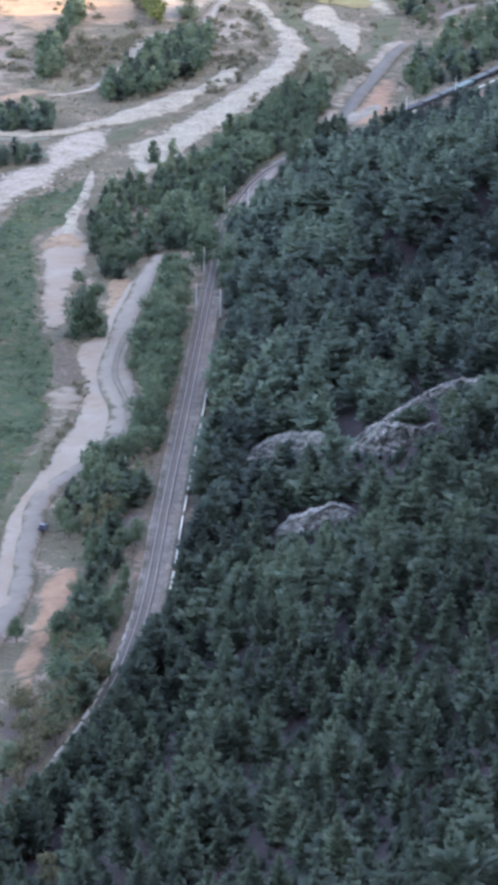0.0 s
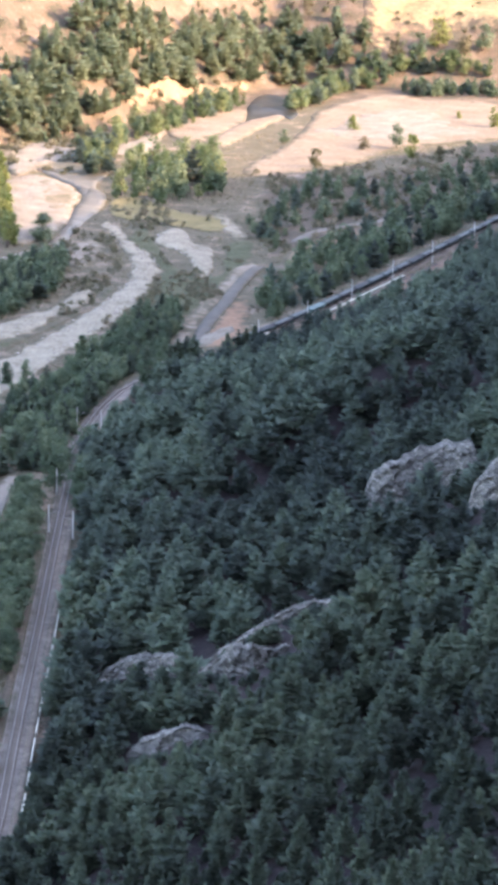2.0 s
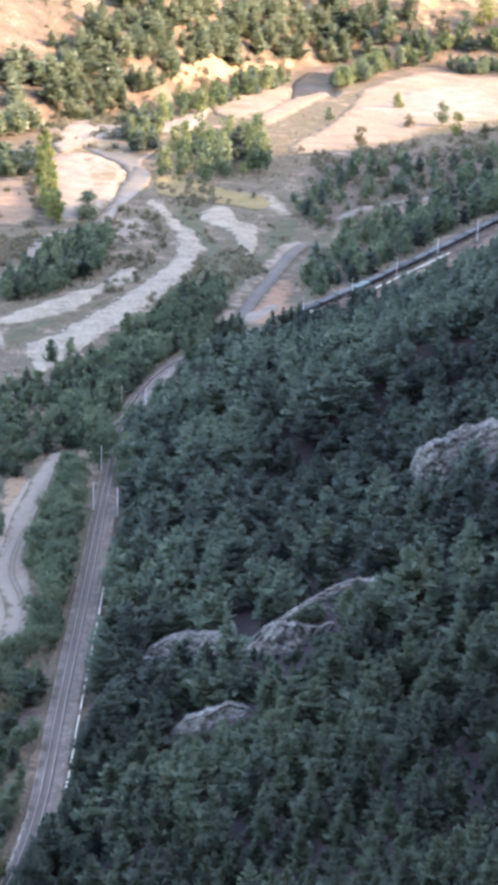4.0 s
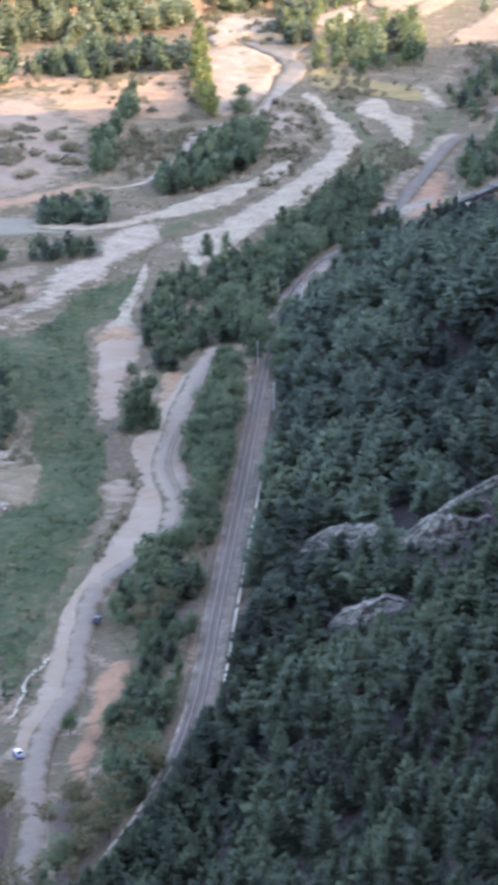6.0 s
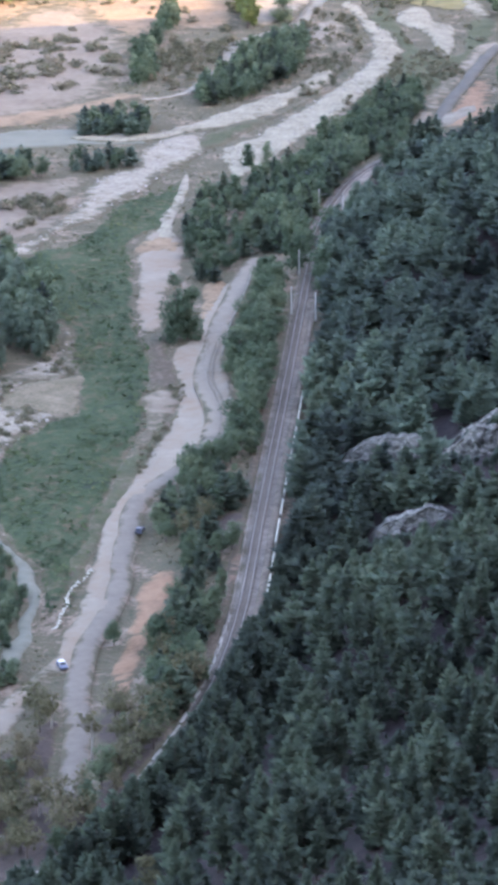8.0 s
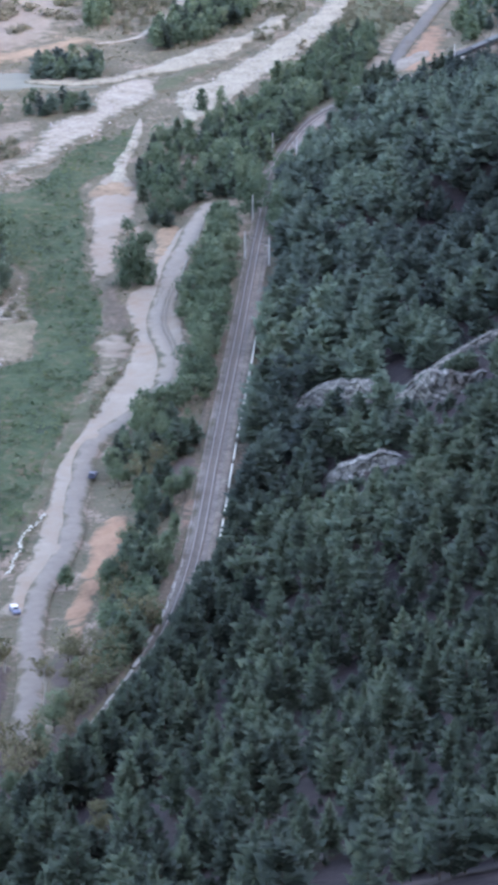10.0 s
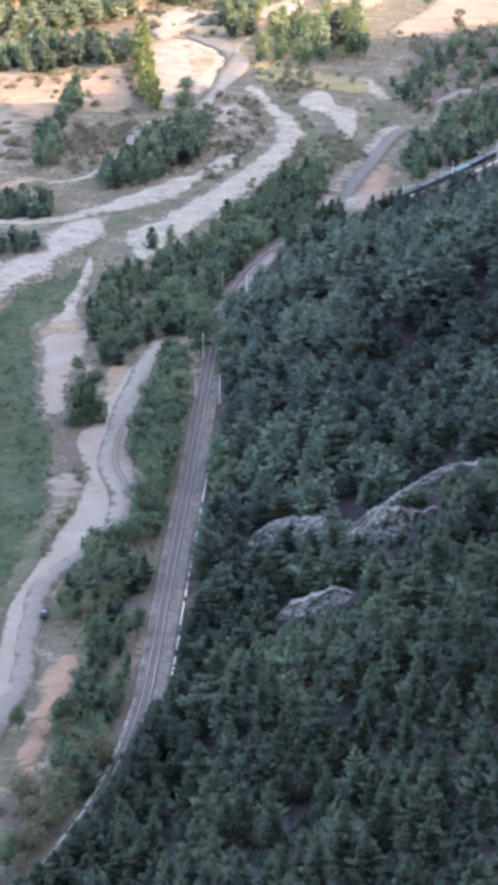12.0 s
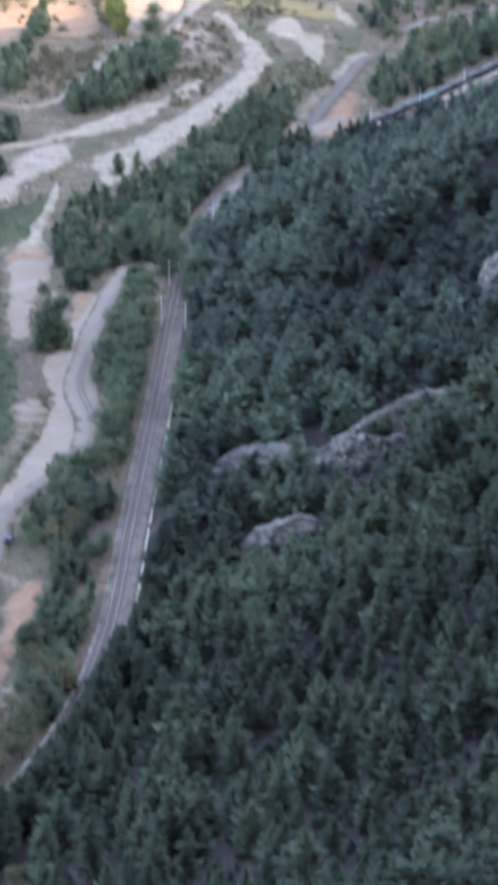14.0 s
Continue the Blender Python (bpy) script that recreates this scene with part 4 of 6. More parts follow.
def car(paint, label, lower=None, top=None):
    """A small hatchback along x: body, cabin, windows, wheels, lights, bumpers."""
    c = tagged(new("car"), label, "car")

    def shell(outline, half, bevel):
        bm = bmesh.new()
        a = [bm.verts.new((x, -half, z)) for x, z in outline]
        f = bm.faces.new(a)
        g = bmesh.ops.extrude_face_region(bm, geom=[f])
        bmesh.ops.translate(bm, vec=(0, 2 * half, 0), verts=[e for e in g["geom"] if isinstance(e, bmesh.types.BMVert)])
        bmesh.ops.recalc_face_normals(bm, faces=list(bm.faces))
        bmesh.ops.bevel(bm, geom=list(bm.edges), offset=bevel, segments=2, affect="EDGES")
        return bm

    part("body", shell(((-2.0, 0.3), (-2.05, 0.62), (-1.95, 0.95), (1.0, 0.98), (1.9, 0.82), (2.02, 0.6), (1.98, 0.3)), 0.86, 0.06), paint, c)
    part("cabin", shell(((-1.9, 0.95), (-1.75, 1.35), (-1.5, 1.46), (0.15, 1.46), (0.95, 0.97)), 0.74, 0.07), top or paint, c)
    glass = part("windscreen", box(bmesh.new(), (0.03, 1.26, 0.78), (0, 0, 0), 0.01), M["glass"], c)
    glass.matrix_basis = pose(0.60, 0, 1.235, 0, -58, 0)
    part("rear_window", box(bmesh.new(), (0.04, 1.2, 0.34), (-1.87, 0, 1.18), 0.01), M["glass"], c)
    for s in (-1, 1):
        part("side_window", box(bmesh.new(), (1.75, 0.03, 0.32), (-0.75, s * 0.745, 1.2), 0.01), M["glass"], c)
        part("headlight", box(bmesh.new(), (0.06, 0.34, 0.16), (1.98, s * 0.62, 0.68), 0.02), M["galvanised"], c)
        part("mirror", box(bmesh.new(), (0.14, 0.16, 0.12), (0.55, s * 0.93, 1.0), 0.03), paint, c)
        for x in (-1.25, 1.25):
            w = part("wheel", tube(bmesh.new(), (x, s * 0.66, 0.31), (x, s * 0.88, 0.31), 0.31, None, 18), M["rubber"], c)
            part("rim", tube(bmesh.new(), (x, s * 0.87, 0.31), (x, s * 0.895, 0.31), 0.19, None, 12), M["galvanised"], w)
    for x in (-2.03, 2.0):
        part("bumper", box(bmesh.new(), (0.12, 1.6, 0.22), (x, 0, 0.42), 0.04), lower or paint, c)
    return c


white_car = car(M["blue_grey"], "hatchback with white roof and blue-grey body parked on gravel", M["dark_paint"], M["white"])
white_car.matrix_basis = pose(-31.4, 635.0, height(-31.4, 635.0) + 0.46, 0, 0, -72) @ Matrix.Scale(0.86, 4)
dark_car = car(M["dark_paint"], "small dark blue car on the asphalt road")
cx, cy = -18.5, 718.5
dark_car.matrix_basis = pose(cx, cy, height(cx, cy) + 0.7, 0, 0, 80) @ Matrix.Scale(0.86, 4)

# white boulders along the edge of the verge, and loose stones


def boulder_mesh(name, seed, material):
    bm = bmesh.new()
    bmesh.ops.create_icosphere(bm, subdivisions=2, radius=0.5)
    for v in bm.verts:
        v.co *= 1 + 0.45 * noise.noise(v.co * 2.2 + Vector((seed, 0, 0)))
        v.co.z *= 0.7
    me = bpy.data.meshes.new(name)
    bm.to_mesh(me)
    bm.free()
    me.materials.append(material)
    return me


stone_kinds = [boulder_mesh("boulder", k * 4.1, M["white_stone"] if k < 3 else M["white_gravel"]) for k in range(5)]
stone_line = smooth_line(((-28, 693), (-29, 688), (-31, 682), (-32, 676), (-32, 670), (-33, 666), (-33, 662), (-34, 658)), 1.0)
for k, q in enumerate(stone_line):
    for e in range(2):
        x, yy = q[0] + random.uniform(-0.35, 0.35), q[1] + random.uniform(-0.6, 0.6)
        st = tagged(new("boulder", stone_kinds[random.randrange(3)]), "white boulder in a row along the verge", "boulder", "white boulders along the verge")
        sc = random.uniform(0.2, 0.6)
        st.matrix_basis = pose(x, yy, height(x, yy) + 0.42 + 0.15 * sc, 0, 0, random.uniform(0, 360)) @ Matrix.Diagonal((sc, sc * 1.3, sc, 1))

for k, (x, y) in enumerate(((88, 1136), (90, 1138), (92, 1143), (91, 1146), (101, 1149), (99, 1145), (97, 1142), (79, 1122), (82, 1124), (80, 1072), (80, 1061), (83, 1066), (56, 1104), (29, 975), (31, 978))):
    sc = random.uniform(1.1, 2.6)
    st = tagged(new("boulder", stone_kinds[k % 3]), "pale limestone boulder at the edge of the pines", "boulder", "limestone boulders above the railway")
    st.matrix_basis = pose(x, y, height(x, y) + 0.3 * sc, 0, 0, random.uniform(0, 360)) @ Matrix.Diagonal((sc * 1.3, sc, sc * 1.2, 1))

# guard rail on the road's outer edge
guard = tagged(new("guard_rail"), "pale steel guard rail along the road's edge", "guard rail")
gl = smooth_line(((8, 948), (7, 942), (4.2, 912), (1.2, 889), (-0.8, 864), (-1.2, 858)), 2.0)
gv, gf = swept(gl, bar(0, 0.14, 0.45, 0.8), 0.0)
gv[:, 2] += terrain(gv[:, 0], gv[:, 1]) + 0.3
part("beam", mesh_from("beam", gv, gf, M["concrete"]), None, guard)
for q in gl[::2]:
    part("post", box(bmesh.new(), (0.14, 0.14, 1.1), (q[0] + 0.12, q[1], height(*q) + 0.5), 0.01), M["galvanised"], guard)


# ---------------------------------------------------------------- trees


def tufts(centres, size, rng, per=2, out=None):
    """Small leaf triangles round given points, most of them facing outwards and up."""
    c = np.repeat(centres, per, 0)
    n = len(c)
    face = c * (1.0, 1.0, 0.0) if out is None else np.repeat(out, per, 0)
    face /= np.linalg.norm(face, axis=1)[:, None] + 1e-6
    face = face * 0.85 + np.array((0, 0, 0.6)) + rng.normal(size=(n, 3)) * 0.4
    face /= np.linalg.norm(face, axis=1)[:, None]
    a = rng.normal(size=(n, 3))
    a -= face * np.sum(a * face, 1)[:, None]
    a /= np.linalg.norm(a, axis=1)[:, None]
    b = np.cross(face, a)
    s = size * rng.uniform(0.6, 1.35, (n, 1))
    j = rng.normal(size=(n, 3)) * size * 0.45
    v = np.stack([c + j - a * s * 0.5 - b * s * 0.38, c + j - a * s * 0.4 + b * s * 0.38, c + j + a * s * 0.75], 1)
    return v.reshape(-1, 3)


def pine_crown(seed, whorls, fingers, fine=1.0):
    """Crown of a pine 1 high: tiers of spreading branches, each a flat spray of needle shoots with gaps between."""
    rng = np.random.default_rng(seed)
    tri = []
    lean = rng.normal(size=2) * 0.03
    wide = rng.uniform(0.85, 1.15)
    blunt = rng.uniform(1.1, 2.3)
    for k in range(whorls):
        g = min(max((k + rng.uniform(-0.25, 0.25)) / (whorls - 1), 0.0), 1.0)
        h = 0.13 + 0.79 * g
        r = wide * 0.27 * (1 - 0.88 * g ** blunt) * (0.65 + 0.35 * min(1, g * 4)) * rng.uniform(0.75, 1.2)
        nb = 6 if g < 0.7 else 4
        for q in range(nb):
            az = q * 2 * math.pi / nb + rng.uniform(-0.5, 0.5) + k * 1.3
            rr = r * rng.uniform(0.6, 1.25)
            rise = 0.02 + 0.6 * g ** 1.5 + rng.normal() * 0.1
            ax = np.array((math.cos(az), math.sin(az), rise))
            ax /= np.linalg.norm(ax)
            sd = np.array((-math.sin(az), math.cos(az), 0.0))
            o = np.array((lean[0] * h, lean[1] * h, h + rng.normal() * 0.012))
            for j in range(fingers):
                s = 0.22 + 0.78 * (j + rng.random()) / fingers
                side = rng.uniform(-1, 1)
                p = o + ax * rr * s + sd * side * rr * (0.46 - 0.2 * s) + rng.normal(size=3) * (0.012, 0.012, 0.008)
                flat = rng.random() < 0.72
                dirn = ax * 0.8 + sd * side * 0.75 + np.array((0, 0, (0.16 if flat else 0.75) + rng.normal() * 0.15))
                dirn /= np.linalg.norm(dirn)
                ln = (0.24 * rr + 0.020) * rng.uniform(0.75, 1.3) * fine ** 0.5
                ac = np.cross(dirn, np.array((0.35 * math.cos(az), 0.35 * math.sin(az), 1.0)) + rng.normal(size=3) * 0.28)
                ac *= (0.105 * rr + 0.011) * fine * rng.uniform(0.8, 1.25) / (np.linalg.norm(ac) + 1e-6)
                tri.append((p - ac - dirn * ln * 0.35, p + ac - dirn * ln * 0.35, p + dirn * ln))
    for k in range(10):
        a = k * 1.57 + rng.uniform(0, 1)
        c = np.array((lean[0], lean[1], 0.86 + 0.01 * k))
        w = np.array((math.cos(a), math.sin(a), 0)) * 0.016
        tri.append((c - w, c + w, c + np.array((rng.normal() * 0.012, rng.normal() * 0.012, 0.07))))
    return np.array(tri).reshape(-1, 3)


def leafy_crown(seed, leaves, size, low=0.2, width=0.34, lobe_count=11, taper=0.0):
    """Crown of a broad-leaved tree 1 high: uneven lobes set with leaves."""
    rng = np.random.default_rng(seed)
    lobes = []
    for k in range(lobe_count):
        h = rng.uniform(low + 0.12, 0.86) if k % 3 else low + 0.12 + 0.25 * rng.random()
        w = width * (0.45 + 0.55 * math.sin(math.pi * (h - low) / (1.02 - low))) * (1 - taper * h ** 1.3)
        az, r = rng.uniform(0, 6.28), w * rng.uniform(0.2, 0.75)
        lobes.append((math.cos(az) * r, math.sin(az) * r, h, w * rng.uniform(0.45, 0.7)))
    lobes.append((0, 0, 0.88, width * 0.4 * (1 - 0.5 * taper)))
    lobes.append((0, 0, 0.45 + 0.5 * low, width * 0.6 * (1 - 0.3 * taper)))
    lobes = np.array(lobes)
    pick = lobes[rng.integers(0, len(lobes), leaves // 2)]
    d = rng.normal(size=(len(pick), 3))
    d /= np.linalg.norm(d, axis=1)[:, None]
    c = pick[:, :3] + d * pick[:, 3:] * rng.uniform(0.75, 1.05, (len(pick), 1)) * (1, 1, 0.85)
    return tufts(c, size, rng, 2, d)


def trunk_mesh(name, r, top, material, limbs=0, seed=1):
    """Tapered, slightly bent trunk 1 high, with bare limbs if asked."""
    rng = random.Random(seed)
    bm = bmesh.new()
    a = Vector((0, 0, -0.03))
    for k in range(4):
        b = Vector((rng.uniform(-0.012, 0.012), rng.uniform(-0.012, 0.012), top * (k + 1) / 4))
        tube(bm, a, b, r * (1 - 0.2 * k), r * (0.8 - 0.2 * k) + 0.002, 6)
        a = b
    for k in range(limbs):
        h = rng.uniform(0.3, 0.8) * top
        az = rng.uniform(0, 6.28)
        tube(bm, (0, 0, h), (math.cos(az) * 0.2, math.sin(az) * 0.2, h + rng.uniform(0.1, 0.25)), r * 0.4, r * 0.12, 5)
    me = bpy.data.meshes.new(name)
    bm.to_mesh(me)
    bm.free()
    me.materials.append(material)
    return me


def crown_mesh(name, v, material):
    return mesh_from(name, v, np.arange(len(v)).reshape(-1, 3), material)


def stand(kind, trunk, crown, label, category, group):
    """A tree with its parts, at the origin, 1 high."""
    t = tagged(new(kind), label, category, group)
    part("trunk", trunk, None, t)
    part("crown", crown, None, t)
    return t


class Mass:
    """Gathers trees too many to count into one mesh."""

    def __init__(self):
        self.v, self.tone = [], []

    def add(self, v, tone):
        self.v.append(v.astype(np.float32))
        self.tone.append(np.full(len(v), tone, np.float32))

    def done(self, name, material, label, category):
        if not self.v:
            return None
        v = np.concatenate(self.v)
        me = crown_mesh(name, v, material)
        me.attributes.new("tone", "FLOAT", "POINT").data.foreach_set("value", np.concatenate(self.tone))
        return tagged(new(name, me), label, category, kind="stuff")


def scatter(poly, gap, rng, jitter=0.45):
    """Places about gap metres apart inside a polygon."""
    poly = np.asarray(poly, float)
    lo, hi = poly.min(0), poly.max(0)
    x, y = np.meshgrid(np.arange(lo[0] - gap, hi[0] + gap, gap), np.arange(lo[1] - gap, hi[1] + gap, gap * 0.87))
    x = x + (np.arange(x.shape[0]) % 2)[:, None] * gap / 2
    x, y = x.ravel(), y.ravel()
    x, y = x + rng.uniform(-jitter, jitter, len(x)) * gap, y + rng.uniform(-jitter, jitter, len(y)) * gap
    k = inside(x, y, poly)
    return x[k], y[k]


def placed(v, x, y, z, h, w, rng):
    """A crown 1 high set at a place with height h and width factor w."""
    a = rng.uniform(0, 6.283)
    c, s = math.cos(a), math.sin(a)
    return np.stack([(v[:, 0] * c - v[:, 1] * s) * h * w + x, (v[:, 0] * s + v[:, 1] * c) * h * w + y, v[:, 2] * h + z], 1)


def stem(x, y, z, h, r):
    """A three-sided stem for a tree in a mass."""
    a = np.array([0, 2.094, 4.189])
    lo = np.stack([x + np.cos(a) * r, y + np.sin(a) * r, np.full(3, z - 0.2)], 1)
    top = np.array((x, y, z + h))
    return np.concatenate([np.stack([lo[i], lo[(i + 1) % 3], top]) for i in range(3)])


# rock outcrops on the mountain side: foot of the face with its height, point by point, and how deep
ROCKS = ((((25, 743, 1.5), (30, 741, 3.4), (35, 738, 4.6), (40, 735, 4.8), (44, 735, 2.0)), 5.0, 14),
         (((45, 722, 1.2), (48, 713, 3.0), (52, 707, 5.6), (56, 707, 5.0), (60, 712, 3.0), (65, 718, 1.0)), 3.4, 13),
         (((46, 731, 0.8), (51, 733.5, 1.3), (57, 733.5, 1.6), (62, 735, 2.0), (67, 736.5, 2.5), (72, 737, 2.3), (77, 734, 1.0)), 3.0, 7),
         (((28.5, 681, 0.8), (32, 677.5, 2.8), (36, 676, 3.2), (40, 675, 3.1), (45, 676, 1.4)), 5.0, 15),
         (((89, 810, 4.0), (92, 806, 8.4), (96, 805, 10.0), (101, 808, 9.4), (108, 809, 8.6), (114, 806, 7.2), (117, 805, 3.0)), 6.0, 8),
         (((106, 752, 3.0), (110, 749, 7.0), (116, 747, 9.0), (123, 746, 8.0)), 6.0, 6))


def near_rock(x, y, before, behind):
    """Which places lie close to an outcrop or on the open ground below it."""
    hit = np.zeros(len(x), bool)
    for foot, deep, clear in ROCKS:
        f = np.array(foot, float)
        line = np.interp(x, f[:, 0], f[:, 1])
        hit |= (x > f[0, 0] - 1.5) & (x < f[-1, 0] + 1.5) & (line - y < before + clear) & (line - y > -behind - deep)
    return hit


# thinned gaps with shade put into the trees' tone, and a spur toned lit
SHADE_GAPS = ((((18, 832), (35, 826), (50, 816), (62, 830), (68, 858)), 13, 0.3), (((62, 748), (76, 738), (88, 736), (100, 722)), 10, 0.3), (((52, 683), (68, 674)), 8, 0.3), (((4, 612), (10, 652), (16, 690), (21, 722), (24, 755)), 12, 0.0),
           (((30, 560), (37, 568), (46, 571)), 6, 0.5), (((21, 521), (28, 548)), 6, 0.45), (((29, 470), (40, 484), (52, 496)), 8, 0.5), (((70, 548), (84, 560)), 7, 0.45))
LIT_SPUR = ((24, 800), (42, 784), (62, 784), (84, 800))


def near_line(x, y, line, w):
    """1 on a line, falling off to the sides within w metres."""
    p = smooth_line(line, 3.0)
    dist = np.min(np.hypot(x[:, None] - p[None, :, 0], (y[:, None] - p[None, :, 1]) * 0.8), 1)
    return np.exp(-(dist / w) ** 2)


rng = np.random.default_rng(5)
# the mountain's pine wood: many trees, the nearest 300 as trees of their own
wood_x, wood_y = scatter(((-75, 405), (-20, 405), (58, 405), (95, 520), (118, 700), (138, 830), (165, 1000), (222, 1330), (270, 1500), (300, 1620), (120, 1210), (72, 1130), (30, 1010), (20, 900), (8, 700), (-4, 600), (-25, 530), (-60, 450)), 6.5, rng, 0.7)
hem_y = np.concatenate([np.arange(478.0, 634, 1.5), np.arange(481.0, 632, 2.2)])
hem_d = np.concatenate([rng.uniform(3.0, 4.2, len(np.arange(478.0, 634, 1.5))), rng.uniform(5.0, 7.5, len(np.arange(481.0, 632, 2.2)))])
hem_y = np.concatenate([hem_y, np.arange(922.0, 962, 1.6), np.arange(1066.0, 1104, 2.0)])
hem_d = np.concatenate([hem_d, rng.uniform(4.0, 7.5, len(np.arange(922.0, 962, 1.6))), rng.uniform(4.0, 8.0, len(np.arange(1066.0, 1104, 2.0)))])
hem = np.array([along(y, q)[:2] for y, q in zip(hem_y, hem_d)])
wood_x, wood_y = np.concatenate([wood_x, hem[:, 0]]), np.concatenate([wood_y, hem[:, 1]])
d = rail_side(wood_x, wood_y)
toe = np.interp(wood_y, (500, 632, 655, 900, 950, 985, 1080, 1150, 1176, 1200, 1262, 1290, 1400), (2.6, 2.6, 6.2, 6.0, 3.0, 5.0, 5, 6, 9, 23, 22, 8, 8))
keep = (d > toe) & ~near_rock(wood_x, wood_y, 0, 1.0)
# thin and open places where the litter shows
open_ = np.array([noise.noise((a * 0.022, b * 0.016, 2.0)) for a, b in zip(wood_x, wood_y)])
gap_shade = np.max([near_line(wood_x, wood_y, q, w) for q, w, thin in SHADE_GAPS], 0)
for q, w, thin in SHADE_GAPS:
    keep &= rng.random(len(wood_x)) > thin * near_line(wood_x, wood_y, q, w)
bald = np.array([noise.noise((a * 0.055, b * 0.045, 12.0)) for a, b in zip(wood_x, wood_y)])
keep &= (rng.random(len(wood_x)) > np.interp(wood_y, (470, 560, 610), (0.24, 0.2, 0.05))) & ((bald > np.interp(wood_y, (520, 560, 620), (-0.30, -0.34, -0.9))) | (d < 9))
keep &= (open_ > -0.42) | (rng.random(len(wood_x)) < 0.9)
wood_x, wood_y, d, gap_shade, open_ = wood_x[keep], wood_y[keep], d[keep], gap_shade[keep], open_[keep]
wood_z = terrain(wood_x, wood_y)
wood_h = rng.triangular(6.0, 9.5, 14.5, len(wood_x)) * np.interp(wood_y, (400, 900, 1200), (1.0, 1.0, 0.85))
squat = near_rock(wood_x, wood_y, 15, 0)
patchy = np.array([noise.noise((a * 0.016 + 9, b * 0.013, 5.0)) for a, b in zip(wood_x, wood_y)])
# paler tone farther up, in place of haze
patchy += np.interp(wood_y, (430, 600, 860, 900, 1050, 1150), (0.0, 0.03, 0.0, 0.12, 0.12, 0.1))
# lighter tone for the lit spur, darker tone for shade in the gaps
patchy += 0.25 * near_line(wood_x, wood_y, LIT_SPUR, 16) - 0.62 * gap_shade
wood_h = np.where(squat, wood_h * 0.33, wood_h) * np.interp(wood_y, (960, 1080), (1, 0.66)) * (1 + 0.22 * patchy) * np.where((wood_y > 985) & (wood_y < 1060) & (d < 24), 0.68, 1.0)
wood_h = np.where(wood_y < 636, np.minimum(wood_h, 1.4 * (d + 2.9)), wood_h)
near = [crown_mesh("crown", pine_crown(k, 16, 17), M["pine"]) for k in range(6)]
near_raw = [pine_crown(k + 20, 11, 11, 1.6) for k in range(5)]
mid_raw = [pine_crown(k + 40, 9, 7, 2.3) for k in range(6)]
low_raw = [pine_crown(k + 60, 7, 5, 3.0) for k in range(5)]
pine_trunk = trunk_mesh("trunk", 0.016, 0.9, M["bark"])
kinds = [stand("pine_tree", pine_trunk, c, "dark green pine on the steep mountain side", "tree", "pines on the mountain side") for c in near]
front = (wood_y > 436) & (wood_x > -30) & (wood_x < np.interp(wood_y, (426, 530, 713), (54, 88, 112)))
order = np.argsort(np.where(front, wood_y, 9999.0))
# mass takes the haze-tinted upper pines, young the untinted nearer ones
mass, young, stems, first = Mass(), Mass(), Mass(), []
for n_, i in enumerate(order):
    x, y, z, h = wood_x[i], wood_y[i], wood_z[i], wood_h[i]
    w = rng.uniform(0.85, 1.3) * (1.5 if squat[i] else 1.0) * np.interp(h, (7, 14), (1.2, 0.95)) * np.interp(y, (590, 640), (0.82, 1.0))
    if n_ < 300:
        m = pose(x, y, z, 0, 0, rng.uniform(0, 360)) @ Matrix.Diagonal((h * w, h * w, h, 1))
        if n_ < len(kinds):
            first.append(m)
        else:
            copy_thing(kinds[n_ % len(kinds)], m)
        continue
    raw = low_raw[i % 5] if (y > 1000 or not (front[i] or y > 713)) else mid_raw[i % 6] if y > 690 else near_raw[i % 5]
    (young if y + 120 * open_[i] + rng.normal() * 50 < 720 else mass).add(placed(raw, x, y, z, h, w, rng), float(np.clip(0.5 + 0.9 * patchy[i] + 0.2 * rng.normal(), 0, 1)))
    stems.add(stem(x, y, z, h * 0.9, 0.14), rng.random())
for ob, m in zip(kinds, first):
    ob.matrix_basis = m
ux, uy = scatter(((-30, 440), (62, 440), (100, 560), (118, 700), (110, 900), (60, 870), (12, 840), (10, 640)), 3.2, rng, 0.8)
ok = (rail_side(ux, uy) > 8) & ~near_rock(ux, uy, 2, 1)
ok &= (np.max([near_line(ux, uy, q, w * 1.3) for q, w, thin in SHADE_GAPS], 0) > 0.3) | ((uy < 610) & (rng.random(len(ux)) < 0.5))
ux, uy = ux[ok], uy[ok]
fx_, fy_ = scatter(((22, 655), (125, 655), (125, 830), (22, 830)), 2.3, rng, 0.9)
ok = (near_rock(fx_, fy_, 0, -9.5) & (rng.random(len(fx_)) < 0.75)) | (near_line(fx_, fy_, ((52, 727), (58, 727), (64, 729), (70, 731)), 2.5) > 0.4)
ux, uy = np.concatenate([ux, fx_[ok]]), np.concatenate([uy, fy_[ok]])
for a, b, c in zip(ux, uy, terrain(ux, uy)):
    (young if b < 700 else mass).add(placed(low_raw[rng.integers(0, 5)], a, b, c, rng.uniform(1.0, 3.0), rng.uniform(1.2, 1.9), rng), float(rng.uniform(0.1, 0.45)))
mass.done("pine_forest", M["pine_mass"], "dense dark green pine forest covering the steep mountain side, tinted blue for haze", "forest")
young.done("young_pine_forest", M["near_pine_mass"], "green pines covering the lower mountain side, without the haze tint of those above", "forest")
stems.done("pine_trunks", M["bark"], "brown trunks of the pine forest", "forest")

